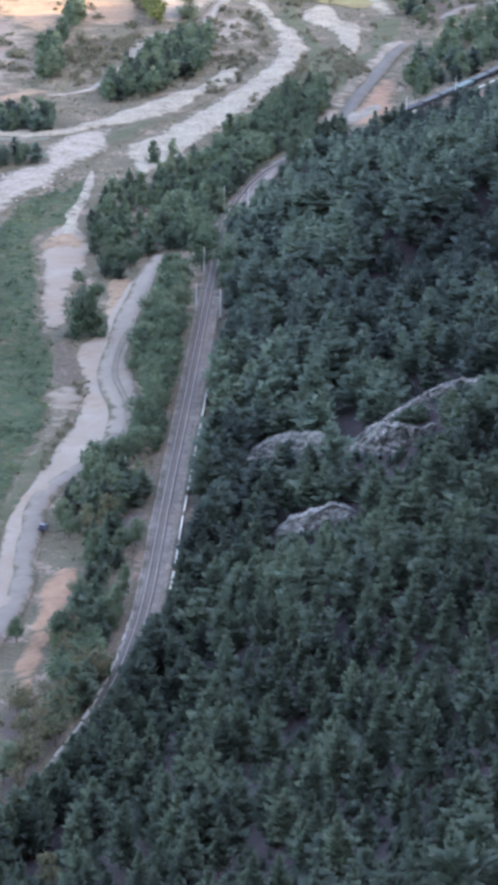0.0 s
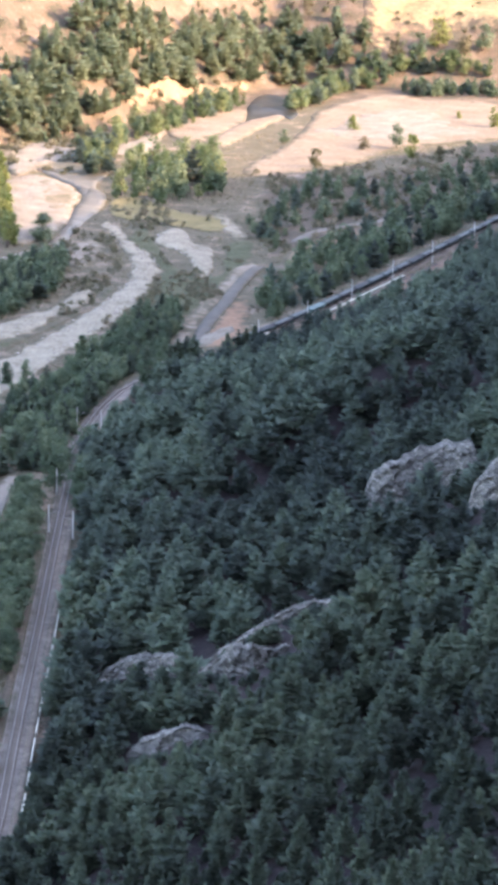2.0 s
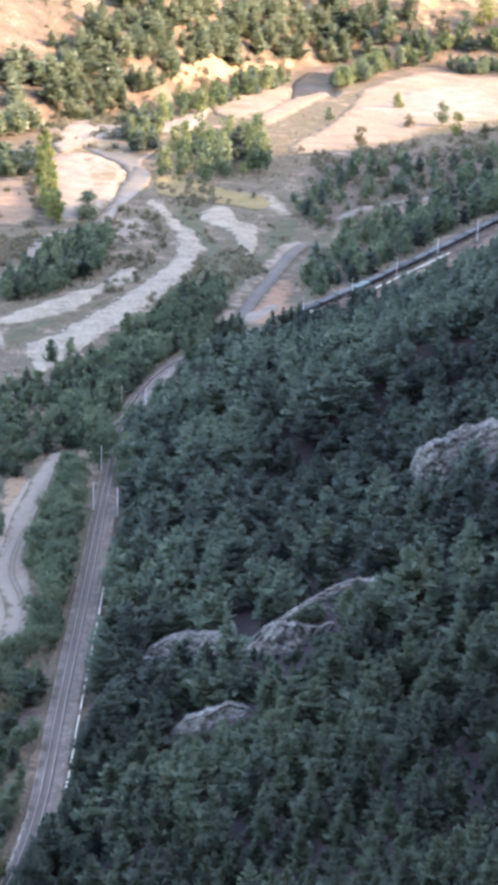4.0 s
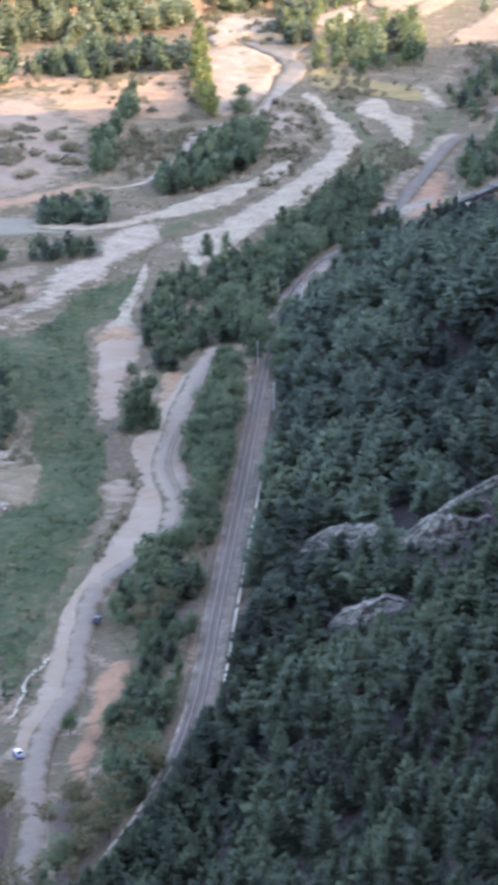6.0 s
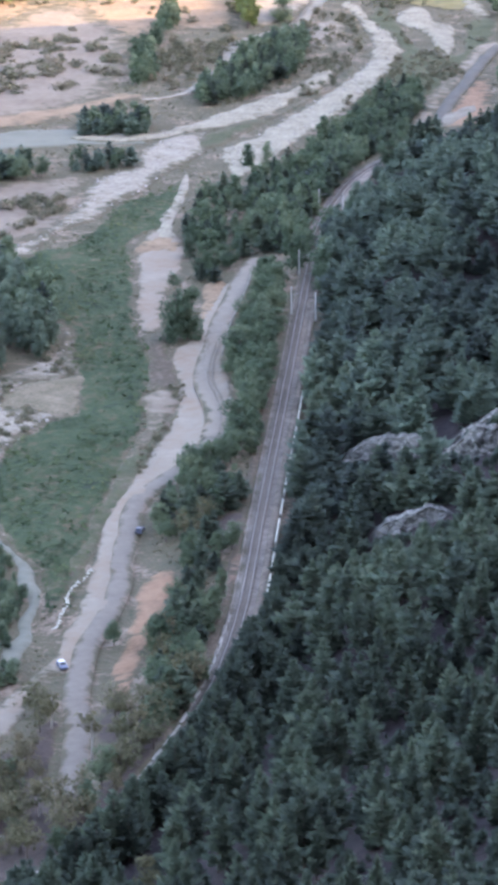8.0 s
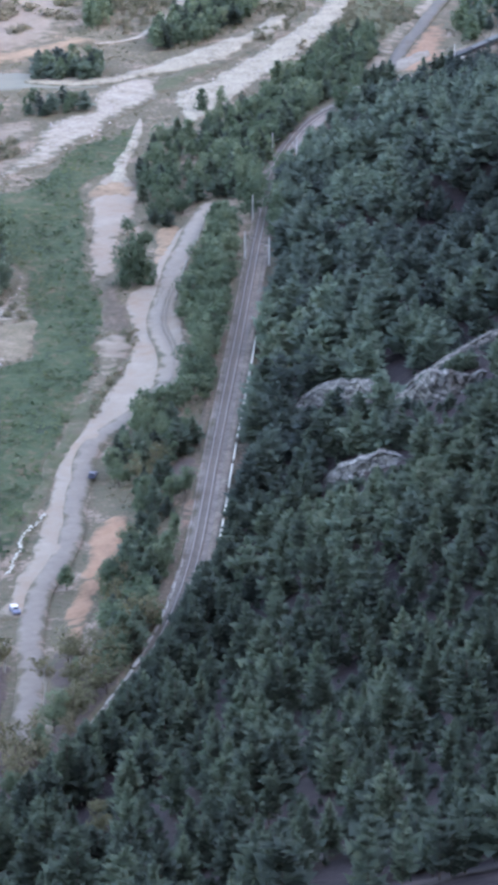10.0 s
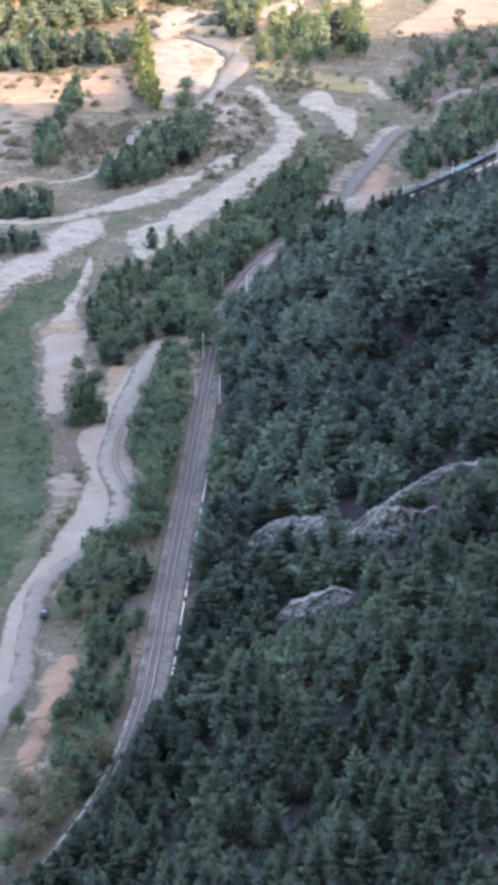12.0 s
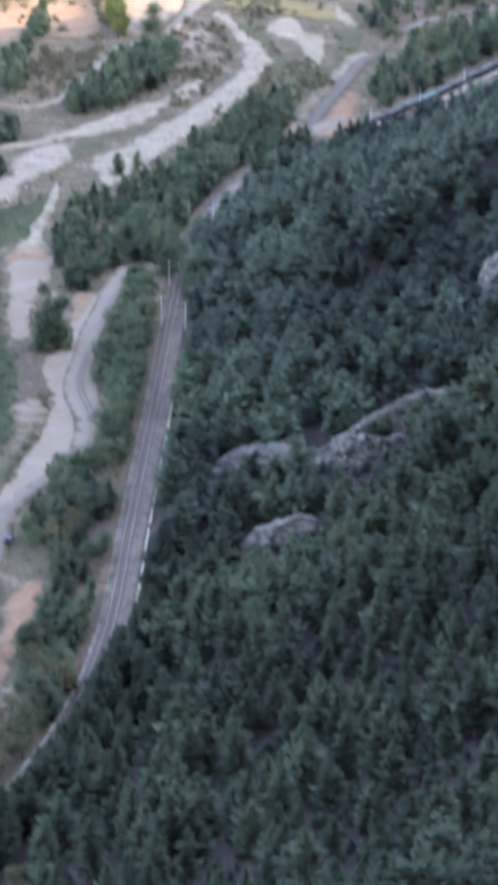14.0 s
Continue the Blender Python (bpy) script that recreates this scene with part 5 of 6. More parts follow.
# woods and rows in the valley: outline, gap, heights, width, kind, how
ROAD_LINE = smooth_line(ROAD, 4.0)
leaf_raw = [leafy_crown(k, 460, 0.092) for k in range(4)] + [leafy_crown(k + 4, 460, 0.085, 0.05, 0.24, 12, 0.55) for k in range(6)]
lean_raw = [leafy_crown(k + 30, 300, 0.115, 0.05, 0.30, 10, 0.4) for k in range(6)]
thin_raw = [leafy_crown(k + 40, 440, 0.055, 0.25, 0.32, 10) for k in range(5)]
pop_raw = [leafy_crown(k + 10, 420, 0.075, 0.08, 0.16, 14, 0.4) for k in range(4)]
bush_raw = [leafy_crown(k + 20, 120, 0.23, 0.02, 0.6, 7) for k in range(5)]
VALLEY = []
rng = np.random.default_rng(12)


def plant(outline, gap, heights, wide, how):
    """Notes a stand of trees or bushes: its outline, spacing, heights, width and kind."""
    VALLEY.append((outline, gap, heights, wide, how))


plant(((2, 907), (8, 934), (15, 928), (14, 873), (11, 810), (8, 773), (6, 751), (3, 758), (-5, 746), (-14, 734), (-17, 731), (-7, 762), (1, 781), (0, 839)), 4.0, (5.5, 9.5), 1.1, "leaf")
plant(((-17, 729), (-7, 749), (3, 740), (3, 699), (-1, 651), (-5, 611), (-10, 596), (-18, 628), (-9, 674), (-10, 697)), 4.3, (4, 9), 1.1, "half")
plant(((-27, 630), (-19, 618), (-7, 602), (-17, 565), (-23, 531), (-48, 541), (-50, 570), (-42, 589), (-35, 626), (-31, 620), (-28, 580), (-23, 577)), 4.5, (4, 8.5), 1.15, "thin")
plant(((-10, 935), (-11, 989), (-7, 1041), (14, 1062), (29, 1120), (54, 1196), (69, 1217), (66, 1168), (52, 1102), (36, 1053), (26, 1000), (25, 958), (6, 957), (0, 935)), 5.4, (4.5, 8.5), 1.15, "mix")
plant(((42, 1140), (61, 1185), (66, 1216), (67, 1186), (58, 1130), (50, 1103), (35, 1043), (25, 1015), (17, 973), (8, 976), (8, 1052)), 5.3, (4, 8), 1.15, "mix")
plant(((14, 950), (24, 1000), (40, 1060), (34, 1062), (20, 1005), (8, 955)), 3.8, (6, 10), 1.1, "mix")
plant(((54, 1085), (66, 1100), (84, 1120), (92, 1132), (80, 1124), (60, 1104)), 3.2, (6, 8.5), 1.1, "pine")
plant(((-7, 1177), (-11, 1197), (0, 1243), (19, 1306), (30, 1307), (26, 1247), (8, 1195)), 3.9, (5, 8.5), 1.1, "mix")
plant(((-47, 1125), (-47, 1157), (-26, 1157), (-24, 1125), (-34, 1125)), 4.0, (4, 9), 1.15, "mix")
plant(((-72, 823), (-81, 934), (-68, 928), (-60, 948), (-54, 910), (-42, 881), (-41, 861), (-50, 843), (-60, 824)), 5.2, (8, 16), 0.85, "conifer")
plant(((-10, 836), (-10, 825), (-11, 806), (-15, 786), (-18, 768), (-20, 760), (-21, 769), (-18, 788), (-15, 805), (-13, 822), (-14, 834)), 1.9, (0.5, 1.3), 1.5, "bush")
plant(SHORE, 3.4, (0.6, 2.2), 1.7, "bush")
plant(((-46, 708), (-41, 694), (-41, 676), (-43, 662), (-44, 650), (-47, 652), (-46, 668), (-47, 684), (-51, 700)), 3.0, (1.6, 3.6), 1.3, "leaf")
plant(((-89, 1038), (-93, 1079), (-77, 1086), (-56, 1078), (-57, 1059), (-71, 1048)), 4.6, (5, 9), 1.1, "mix")
plant(((-51, 1079), (-49, 1091), (-28, 1096), (-29, 1073)), 4.6, (3, 7), 1.1, "mix")
plant(((7, 1330), (4, 1406), (4, 1504), (8, 1505), (9, 1406), (11, 1329)), 4.3, (5, 14), 1.3, "poplar")
plant(((-31, 1217), (-34, 1269), (-25, 1314), (-21, 1379), (-18, 1343), (-27, 1282), (-26, 1223)), 4.5, (4, 10), 1.0, "leaf")
plant(((-115, 1353), (-103, 1404), (-83, 1405), (-71, 1414), (-71, 1390), (-93, 1379)), 7.0, (8, 16), 1.1, "sunny")
plant(((50, 1438), (54, 1475), (76, 1542), (100, 1540), (102, 1494), (95, 1451), (75, 1427)), 9.5, (6, 17), 1.0, "sunny")
plant(((-47, 698), (-43, 685), (-41, 662), (-43, 642), (-39, 629), (-46, 618), (-54, 613), (-55, 630), (-46, 643), (-45, 668)), 3.2, (2.2, 4.2), 1.35, "leaf")
plant(((4, 1269), (26, 1355), (49, 1378), (50, 1293), (44, 1237), (31, 1196), (16, 1204), (-2, 1178)), 4.4, (0.8, 2.6), 1.5, "bush")
plant(((61, 1270), (78, 1282), (84, 1237), (70, 1207), (41, 1166), (31, 1129), (42, 1197), (58, 1236)), 4.0, (1.0, 2.6), 1.6, "bush")
plant(((49, 1410), (56, 1448), (75, 1420), (92, 1399), (79, 1381), (59, 1370)), 4.5, (0.8, 3.0), 1.5, "bush")
plant(((55, 1349), (63, 1372), (69, 1299), (77, 1276), (86, 1280), (91, 1335), (102, 1349), (98, 1304), (70, 1201), (51, 1135), (32, 1090), (51, 1210), (64, 1282)), 5.0, (0.6, 2.0), 1.6, "bush")
plant(((45, 1572), (59, 1616), (87, 1674), (125, 1758), (126, 1732), (86, 1643), (58, 1587)), 6.5, (4, 13), 0.95, "sunny")
plant(((7, 1706), (39, 1723), (93, 1807), (138, 1882), (139, 1903), (201, 1917), (199, 1858), (170, 1830), (133, 1792), (89, 1719), (59, 1650), (22, 1623), (6, 1618)), 9.0, (1, 4.5), 1.4, "bush")
plant(((7, 1706), (39, 1723), (93, 1807), (138, 1882), (139, 1903), (201, 1917), (199, 1858), (170, 1830), (133, 1792), (89, 1719), (59, 1650), (22, 1623), (6, 1618)), 11.0, (3, 8), 1.1, "thin")
plant(((7, 1588), (28, 1610), (45, 1583), (50, 1522), (36, 1508), (17, 1527), (7, 1536)), 6.0, (1, 4), 1.4, "bush")
plant(((40, 1527), (44, 1570), (57, 1579), (57, 1527), (49, 1501)), 6.5, (7, 13), 1.0, "sunny")
plant(((6, 1613), (22, 1617), (45, 1630), (59, 1657), (89, 1714), (133, 1792), (131, 1767), (96, 1699), (69, 1631), (52, 1591), (32, 1594), (6, 1586)), 6.5, (2, 7), 1.1, "thin")
plant(((145, 1712), (151, 1752), (180, 1810), (210, 1821), (211, 1816), (184, 1791), (155, 1724)), 5.5, (5, 11), 1.05, "sunny")
plant(((212, 1803), (238, 1804), (263, 1800), (260, 1776), (235, 1781), (210, 1778)), 4.8, (4, 8), 1.1, "mix")
plant(((188, 1829), (211, 1828), (240, 1825), (266, 1821), (265, 1812), (239, 1815), (210, 1821), (193, 1819)), 5.0, (5, 10), 1.15, "sunny")
plant(((102, 1380), (130, 1481), (156, 1498), (229, 1535), (211, 1407), (179, 1410), (162, 1426), (125, 1370), (106, 1317)), 9.5, (3, 9), 1.1, "mix")
plant(((102, 1380), (130, 1481), (156, 1498), (229, 1535), (211, 1407), (179, 1410), (162, 1426), (125, 1370), (106, 1317)), 6.5, (0.8, 2.4), 1.6, "bush")
plant(((93, 1179), (100, 1247), (125, 1318), (162, 1379), (195, 1428), (220, 1472), (209, 1397), (182, 1360), (153, 1298), (126, 1238), (106, 1193)), 7.2, (4, 12), 1.1, "mix")
plant(((7, 1627), (18, 1652), (33, 1658), (46, 1648), (45, 1627), (22, 1598), (6, 1592)), 5.5, (5, 11), 1.15, "far_pine")
plant(((6, 1588), (22, 1592), (45, 1624), (59, 1643), (55, 1606), (37, 1588), (21, 1572), (6, 1574)), 4.0, (1.2, 3.2), 1.6, "bush")
plant(((7, 1594), (7, 1671), (40, 1721), (87, 1790), (130, 1836), (162, 1873), (196, 1849), (197, 1824), (164, 1812), (133, 1793), (108, 1761), (78, 1711), (60, 1652), (33, 1620)), 8.2, (7, 17), 1.2, "far_pine")
plant(((-128, 1491), (-89, 1475), (-55, 1500), (-15, 1541), (5, 1569), (5, 1637), (-133, 1562)), 8.0, (8, 15), 1.05, "far_pine")
plant(((-125, 1446), (-71, 1431), (-42, 1447), (5, 1446), (4, 1350), (-17, 1343), (-62, 1391), (-117, 1353)), 7.0, (0.9, 2.8), 1.8, "bush")
plant(((198, 1866), (202, 1899), (209, 1938), (302, 1931), (291, 1849), (263, 1859), (221, 1861), (206, 1827)), 10.0, (0.9, 2.6), 1.6, "bush")
plant(((-71, 1431), (-51, 1448), (-42, 1482), (0, 1482), (5, 1446), (-18, 1433), (-40, 1409)), 7.0, (6, 13), 1.0, "mix")
plant(((-101, 1186), (-112, 1316), (-73, 1303), (-59, 1328), (-44, 1305), (-36, 1236), (-54, 1206), (-77, 1196)), 5.6, (1.3, 3.0), 2.5, "bush")
plant(((-28, 1227), (-21, 1305), (0, 1331), (4, 1291), (-6, 1250), (-17, 1207)), 4.0, (1.2, 3), 1.6, "bush")
plant(((-85, 989), (-81, 1046), (-48, 1055), (-48, 1025), (-61, 994), (-75, 961)), 2.7, (0.7, 2.6), 1.8, "bush")
plant(((107, 1386), (118, 1487), (142, 1513), (178, 1532), (207, 1564), (234, 1603), (218, 1494), (186, 1429), (160, 1388), (136, 1353), (122, 1334), (109, 1315), (105, 1330)), 5.0, (0.8, 2.8), 1.6, "bush")
plant(((113, 1517), (144, 1536), (182, 1563), (234, 1610), (225, 1542), (186, 1515), (139, 1479), (111, 1486)), 6.0, (0.8, 3.0), 1.5, "bush")
leaf_kinds = [stand("broadleaf_tree", trunk_mesh("trunk", 0.022, 0.75, M["bark"], 4, k), crown_mesh("crown", leafy_crown(k + 60, 1350, 0.058) if k % 3 == 0 else leafy_crown(k + 60, 1350, 0.054, 0.05, 0.25, 13, 0.5), M["leaf"]),
                    "green broad-leaved tree in the strip between road and railway", "tree", "trees between road and railway") for k in range(5)]
leaf_first, leaf_n = [], 0


class Grove:
    """Up to 290 trees of one kind as things of their own; more of them go into a mass."""

    def __init__(self, kind, crowns, material, label, category, group, trunk=True):
        self.kinds = []
        for k, v in enumerate(crowns):
            t = tagged(new(kind), label, category, group)
            if trunk:
                part("trunk", trunk_mesh("trunk", 0.02, 0.8, M["bark"], 2, k), None, t)
            part("crown", crown_mesh("crown", v, material), None, t)
            self.kinds.append(t)
        self.first, self.n = [], 0

    def add(self, x, y, z, h, w, turn):
        if self.n >= 290:
            return False
        m = pose(x, y, z, 0, 0, turn) @ Matrix.Diagonal((h * w, h * w, h, 1))
        if self.n < len(self.kinds):
            self.first.append(m)
        else:
            copy_thing(self.kinds[self.n % len(self.kinds)], m)
        self.n += 1
        return True

    def settle(self):
        for t, m in zip(self.kinds, self.first):
            t.matrix_basis = m


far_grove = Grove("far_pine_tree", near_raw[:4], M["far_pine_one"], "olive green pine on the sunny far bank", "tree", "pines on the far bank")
poplar_grove = Grove("poplar_tree", pop_raw[:3], M["poplar_one"], "tall light green poplar on the river bank", "tree", "poplars on the river bank")
pine_grove = Grove("valley_pine", near_raw[:4], M["pine"], "dark green pine among the valley's trees", "tree", "pines in the valley")
shrub_grove = Grove("shrub", bush_raw, M["shrub_one"], "low olive brown shrub on sandy ground", "shrub", "shrubs on the flats", False)
thin_grove = Grove("scrub_tree", thin_raw, M["olive_one"], "slender olive brown tree with thin foliage", "tree", "thin trees in the valley")
sunny_grove = Grove("riverside_tree", [leafy_crown(k + 90, 620, 0.072, 0.08, 0.33, 13, 0.25) for k in range(5)], M["sun_tinted"], "sunlit yellow-green tree on the river bank", "tree", "sunlit trees on the river bank")
willow_grove = Grove("willow_tree", [leafy_crown(k + 130, 700, 0.068, 0.04, 0.26, 13, 0.5) for k in range(5)], M["willow"], "upright grey-green tree beside the meadow", "tree", "grey-green trees beside the meadow")
leafs, pines, shrubs, valley_stems, far_pines, thins = Mass(), Mass(), Mass(), Mass(), Mass(), Mass()
for poly, gap, (h0, h1), wide, how in VALLEY:
    xs, ys = scatter(poly, gap, rng, 0.55)
    if how == "bush":
        tuft = np.array([noise.noise((a * 0.07, b * 0.05, 16.0)) for a, b in zip(xs, ys)])
        ok = tuft + rng.normal(size=len(xs)) * 0.15 > -0.05
        xs, ys = xs[ok], ys[ok]
    else:
        gaps = np.array([noise.noise((a * 0.09, b * 0.06, 6.0)) for a, b in zip(xs, ys)])
        bare = inside(xs, ys, ((0, 1655), (0, 1700), (23, 1722), (40, 1738), (44, 1717), (25, 1682), (14, 1660)))
        ok = (how == "poplar") | (gaps > -0.36) | (rng.random(len(xs)) < 0.25)
        ok &= ~bare
        low = ys < 1130
        for outline in BARE:
            ok &= ~(low & inside(xs, ys, outline))
        ok &= np.abs(rail_side(xs, ys)) > np.interp(ys, (640, 670, 940, 960, 1075, 1085), (3.4, 5.0, 5.0, 3.6, 3.6, 2.0))
        for q in ROAD_LINE:
            ok &= np.hypot(xs - q[0], ys - q[1]) > 6.0
        xs, ys = xs[ok], ys[ok]
    zs = terrain(xs, ys)
    given = how
    for x, y, z in zip(xs, ys, zs):
        how = given
        h, w = rng.uniform(h0, h1), wide * rng.uniform(0.85, 1.2)
        k = rng.integers(0, 100)
        tone = rng.random()
        turn = rng.uniform(0, 360)
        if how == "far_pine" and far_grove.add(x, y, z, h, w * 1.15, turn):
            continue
        if how == "poplar" and poplar_grove.add(x, y, z, h, w, turn):
            continue
        if how == "sunny":
            if k < 55 and sunny_grove.add(x, y, z, h, w, turn):
                continue
            how = "mix"
            k = rng.integers(0, 100)
        if how == "conifer":
            if k < 78 and willow_grove.add(x, y, z, h, w, turn):
                continue
            how = "pine" if k > 88 else "leaf"
        if how == "half":
            how = "thin" if k < 12 else "mix"
            k = k if k < 22 else rng.integers(0, 100)
        if how == "thin" and k < 78:
            if not thin_grove.add(x, y, z, h, w, turn):
                thins.add(placed(thin_raw[k % 5], x, y, z, h, w, rng), tone)
            continue
        if (how == "pine" or (how in ("mix", "thin") and k < 40 + 35 * (how == "thin"))) and pine_grove.add(x, y, z, h, w * 1.1, turn):
            continue
        if how == "bush" and shrub_grove.add(x, y, z, h, w * 0.8, turn):
            continue
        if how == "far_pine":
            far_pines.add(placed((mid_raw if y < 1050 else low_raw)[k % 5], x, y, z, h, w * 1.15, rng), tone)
        elif how == "pine" or (how in ("mix", "thin") and k < 40 + 35 * (how == "thin")):
            pines.add(placed(mid_raw[k % 6], x, y, z, h, w * 1.1, rng), tone)
        elif how == "bush":
            shrubs.add(placed(bush_raw[k % 5], x, y, z, h, w * 0.8, rng), tone)
            continue
        elif y < 960 and x > -36 and leaf_n < 295:
            m = pose(x, y, z, 0, 0, rng.uniform(0, 360)) @ Matrix.Diagonal((h * w, h * w, h, 1))
            if leaf_n < 5:
                leaf_first.append(m)
            else:
                copy_thing(leaf_kinds[leaf_n % 5], m)
            leaf_n += 1
            continue
        else:
            leafs.add(placed(leaf_raw[k % 10] if y < 1180 else lean_raw[k % 6], x, y, z, h, w, rng), tone)
        valley_stems.add(stem(x, y, z, h * 0.7, 0.16), tone)
for ob, m in zip(leaf_kinds, leaf_first):
    ob.matrix_basis = m
thins.done("thin_trees", M["olive_leaf"], "slender olive brown trees with thin foliage", "trees")
for grove in (willow_grove, thin_grove, sunny_grove, far_grove, poplar_grove, pine_grove, shrub_grove):
    grove.settle()
leafs.done("valley_trees", M["leaf_mass"], "broad-leaved trees along road, railway and river", "trees")
pines.done("valley_pines", M["pine_mass"], "pines among the valley's trees and on the far bank", "trees")
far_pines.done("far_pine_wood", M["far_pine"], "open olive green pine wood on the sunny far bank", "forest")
shrubs.done("scrub", M["shrub_mass"], "low dry scrub on the sandy flats", "scrub")
valley_stems.done("valley_trunks", M["bark"], "trunks of the valley's trees", "trees")

# ---------------------------------------------------------------- rocks


def outcrop(foot, deep, seed, label):
    """A limestone ledge in one skin: a broken steep face towards the valley, slabs on top that fall away behind, split into angular blocks."""
    f = np.array(foot, float)
    run = np.concatenate([[0], np.cumsum(np.hypot(np.diff(f[:, 0]), np.diff(f[:, 1])))])
    nu, nf, nt = max(60, int(run[-1] * 5.5)), 32, 22
    us = np.linspace(0, run[-1], nu)
    fx, fy = np.interp(us, run, f[:, 0]), np.interp(us, run, f[:, 1])
    fh = np.interp(us, run, f[:, 2])
    fh = np.convolve(np.pad(fh, 3, mode="edge"), np.ones(7) / 7, "valid")
    base = terrain(fx, fy)
    verts = []
    for i in range(nu):
        u = us[i]
        ends = min(1.0, (min(u, run[-1] - u) + 0.25) / 2.2)
        h = fh[i] * ends ** 0.5 * (1.12 + 0.14 * noise.noise((u * 0.33, seed, 1.0)))
        dp = deep * ends ** 0.4 * (1 + 0.25 * noise.noise((u * 0.3, seed, 8.0)))
        for j in range(nf + nt):
            if j < nf:
                t = j / (nf - 1)
                v, z = 0.28 * h * t ** 1.6, h * t
            else:
                t = (j - nf + 1) / nt
                v, z = 0.28 * h + dp * t, h * (1 + 0.16 * math.sin(t * 2.6)) - h * 1.05 * t ** 3
            p = Vector((fx[i], fy[i] + v, z))
            warp = Vector((noise.noise(p * 0.4), noise.noise(p * 0.4 + Vector((7, 0, 0))), noise.noise(p * 0.5 + Vector((0, 7, 0))))) * 0.8
            q = Vector(((p.x + 0.35 * p.z) * 0.42, p.y * 0.42, (p.z - 0.22 * p.x) * 0.62)) + warp * 0.5 + Vector((seed * 7.3, 0, 0))
            dist, cells = noise.voronoi(q)
            c0 = cells[0]
            tilt = Vector((noise.cell(c0 * 9.1), noise.cell(c0 * 7.7 + Vector((3, 0, 0))), noise.cell(c0 * 5.3 + Vector((0, 5, 0)))))
            q2 = q * 3.4
            d2, c2 = noise.voronoi(q2)
            t2 = Vector((noise.cell(c2[0] * 9.1), noise.cell(c2[0] * 7.7 + Vector((3, 0, 0))), 0.0))
            crack = max(0.0, 0.10 - (dist[1] - dist[0])) / 0.10
            push = 0.75 * (noise.cell(c0 * 11.0) - 0.4) + 0.9 * (q - c0).dot(tilt) + 0.45 * (q2 - c2[0]).dot(t2) + 0.2 * noise.fractal(p * 1.1, 0.8, 2.1, 4) - 0.55 * crack
            push *= min(1.0, 0.15 + 0.35 * h)
            k = min(1.0, j / 5, (nf + nt - 1 - j) / 3)
            if j < nf:
                p += Vector((0.2, -0.9 * min(1.0, (nf + 2 - j) / 6), 0.08)) * push * k
            else:
                p += Vector((0, -0.1, 0.32)) * push * k
            verts.append((p.x, p.y, max(base[i], height(p.x, p.y)) * (v / (0.28 * h + dp)) + base[i] * (1 - v / (0.28 * h + dp)) - 0.6 + p.z))
    nv = nf + nt
    rock = tagged(new("rock_outcrop"), label, "rock", "rock outcrops in the forest")
    verts = np.array(verts).reshape(nu, nv, 3)
    for name, a, b in (("rock_face", 0, nf), ("top_slab", nf - 1, nv)):
        q = verts[:, a:b].reshape(-1, 3)
        n = b - a
        part(name, mesh_from(name, q, [(i * n + j, (i + 1) * n + j, (i + 1) * n + j + 1, i * n + j + 1) for i in range(nu - 1) for j in range(n - 1)], M["rock"]), None, rock)
    rnd = random.Random(seed)
    for k in range(5):
        i = rnd.randrange(4, nu - 4)
        x, y, sc = fx[i], fy[i] - rnd.uniform(0.4, 2.2), rnd.uniform(0.7, 1.7)
        block = part("fallen_block", stone_kinds[k % 3].copy(), None, rock)
        block.data.materials[0] = M["rock"]
        block.matrix_basis = pose(x, y, height(x, y) + 0.25 * sc, rnd.uniform(-20, 20), 0, rnd.uniform(0, 360)) @ Matrix.Diagonal((sc * 1.4, sc, sc, 1))
    return rock


for k, (foot, deep, clear) in enumerate(ROCKS):
    outcrop(foot, deep, k + 2, "pale grey weathered limestone ledge among dark pines" if k < 4 else "large grey limestone crag with cracked layers above the pines")

# single trees that stand apart
SINGLES = ((-13, 875), (-9, 878), (7, 1085), (13, 1082), (22, 1347), (-73, 1019), (-68, 1017))
solo = [("tall light green conical tree beside the clearing", 18.5, 0.72), ("light green tree beside the clearing", 14.5, 0.8), ("round dark green bush on the white gravel", 7.5, 1.1), ("dark green conical tree on the white gravel", 9.0, 0.75),
        ("large round green bush on the sandbank", 11.0, 1.7), ("small dark bush on the stony flat", 2.4, 1.3), ("small dark bush on the stony flat", 2.2, 1.3)]
for (x, y), (label, h, w), k in zip(SINGLES, solo, range(9)):
    t = stand("single_tree", trunk_mesh("trunk", 0.02, 0.7, M["bark"], 3, 70 + k), crown_mesh("crown", leafy_crown(80 + k, 1700, 0.055, -0.08, 0.34, 18, 0.45), M["leaf"]), label, "tree", "")
    t.matrix_basis = pose(x, y, height(x, y), 0, 0, 40 * k) @ Matrix.Diagonal((h * w, h * w, h, 1))
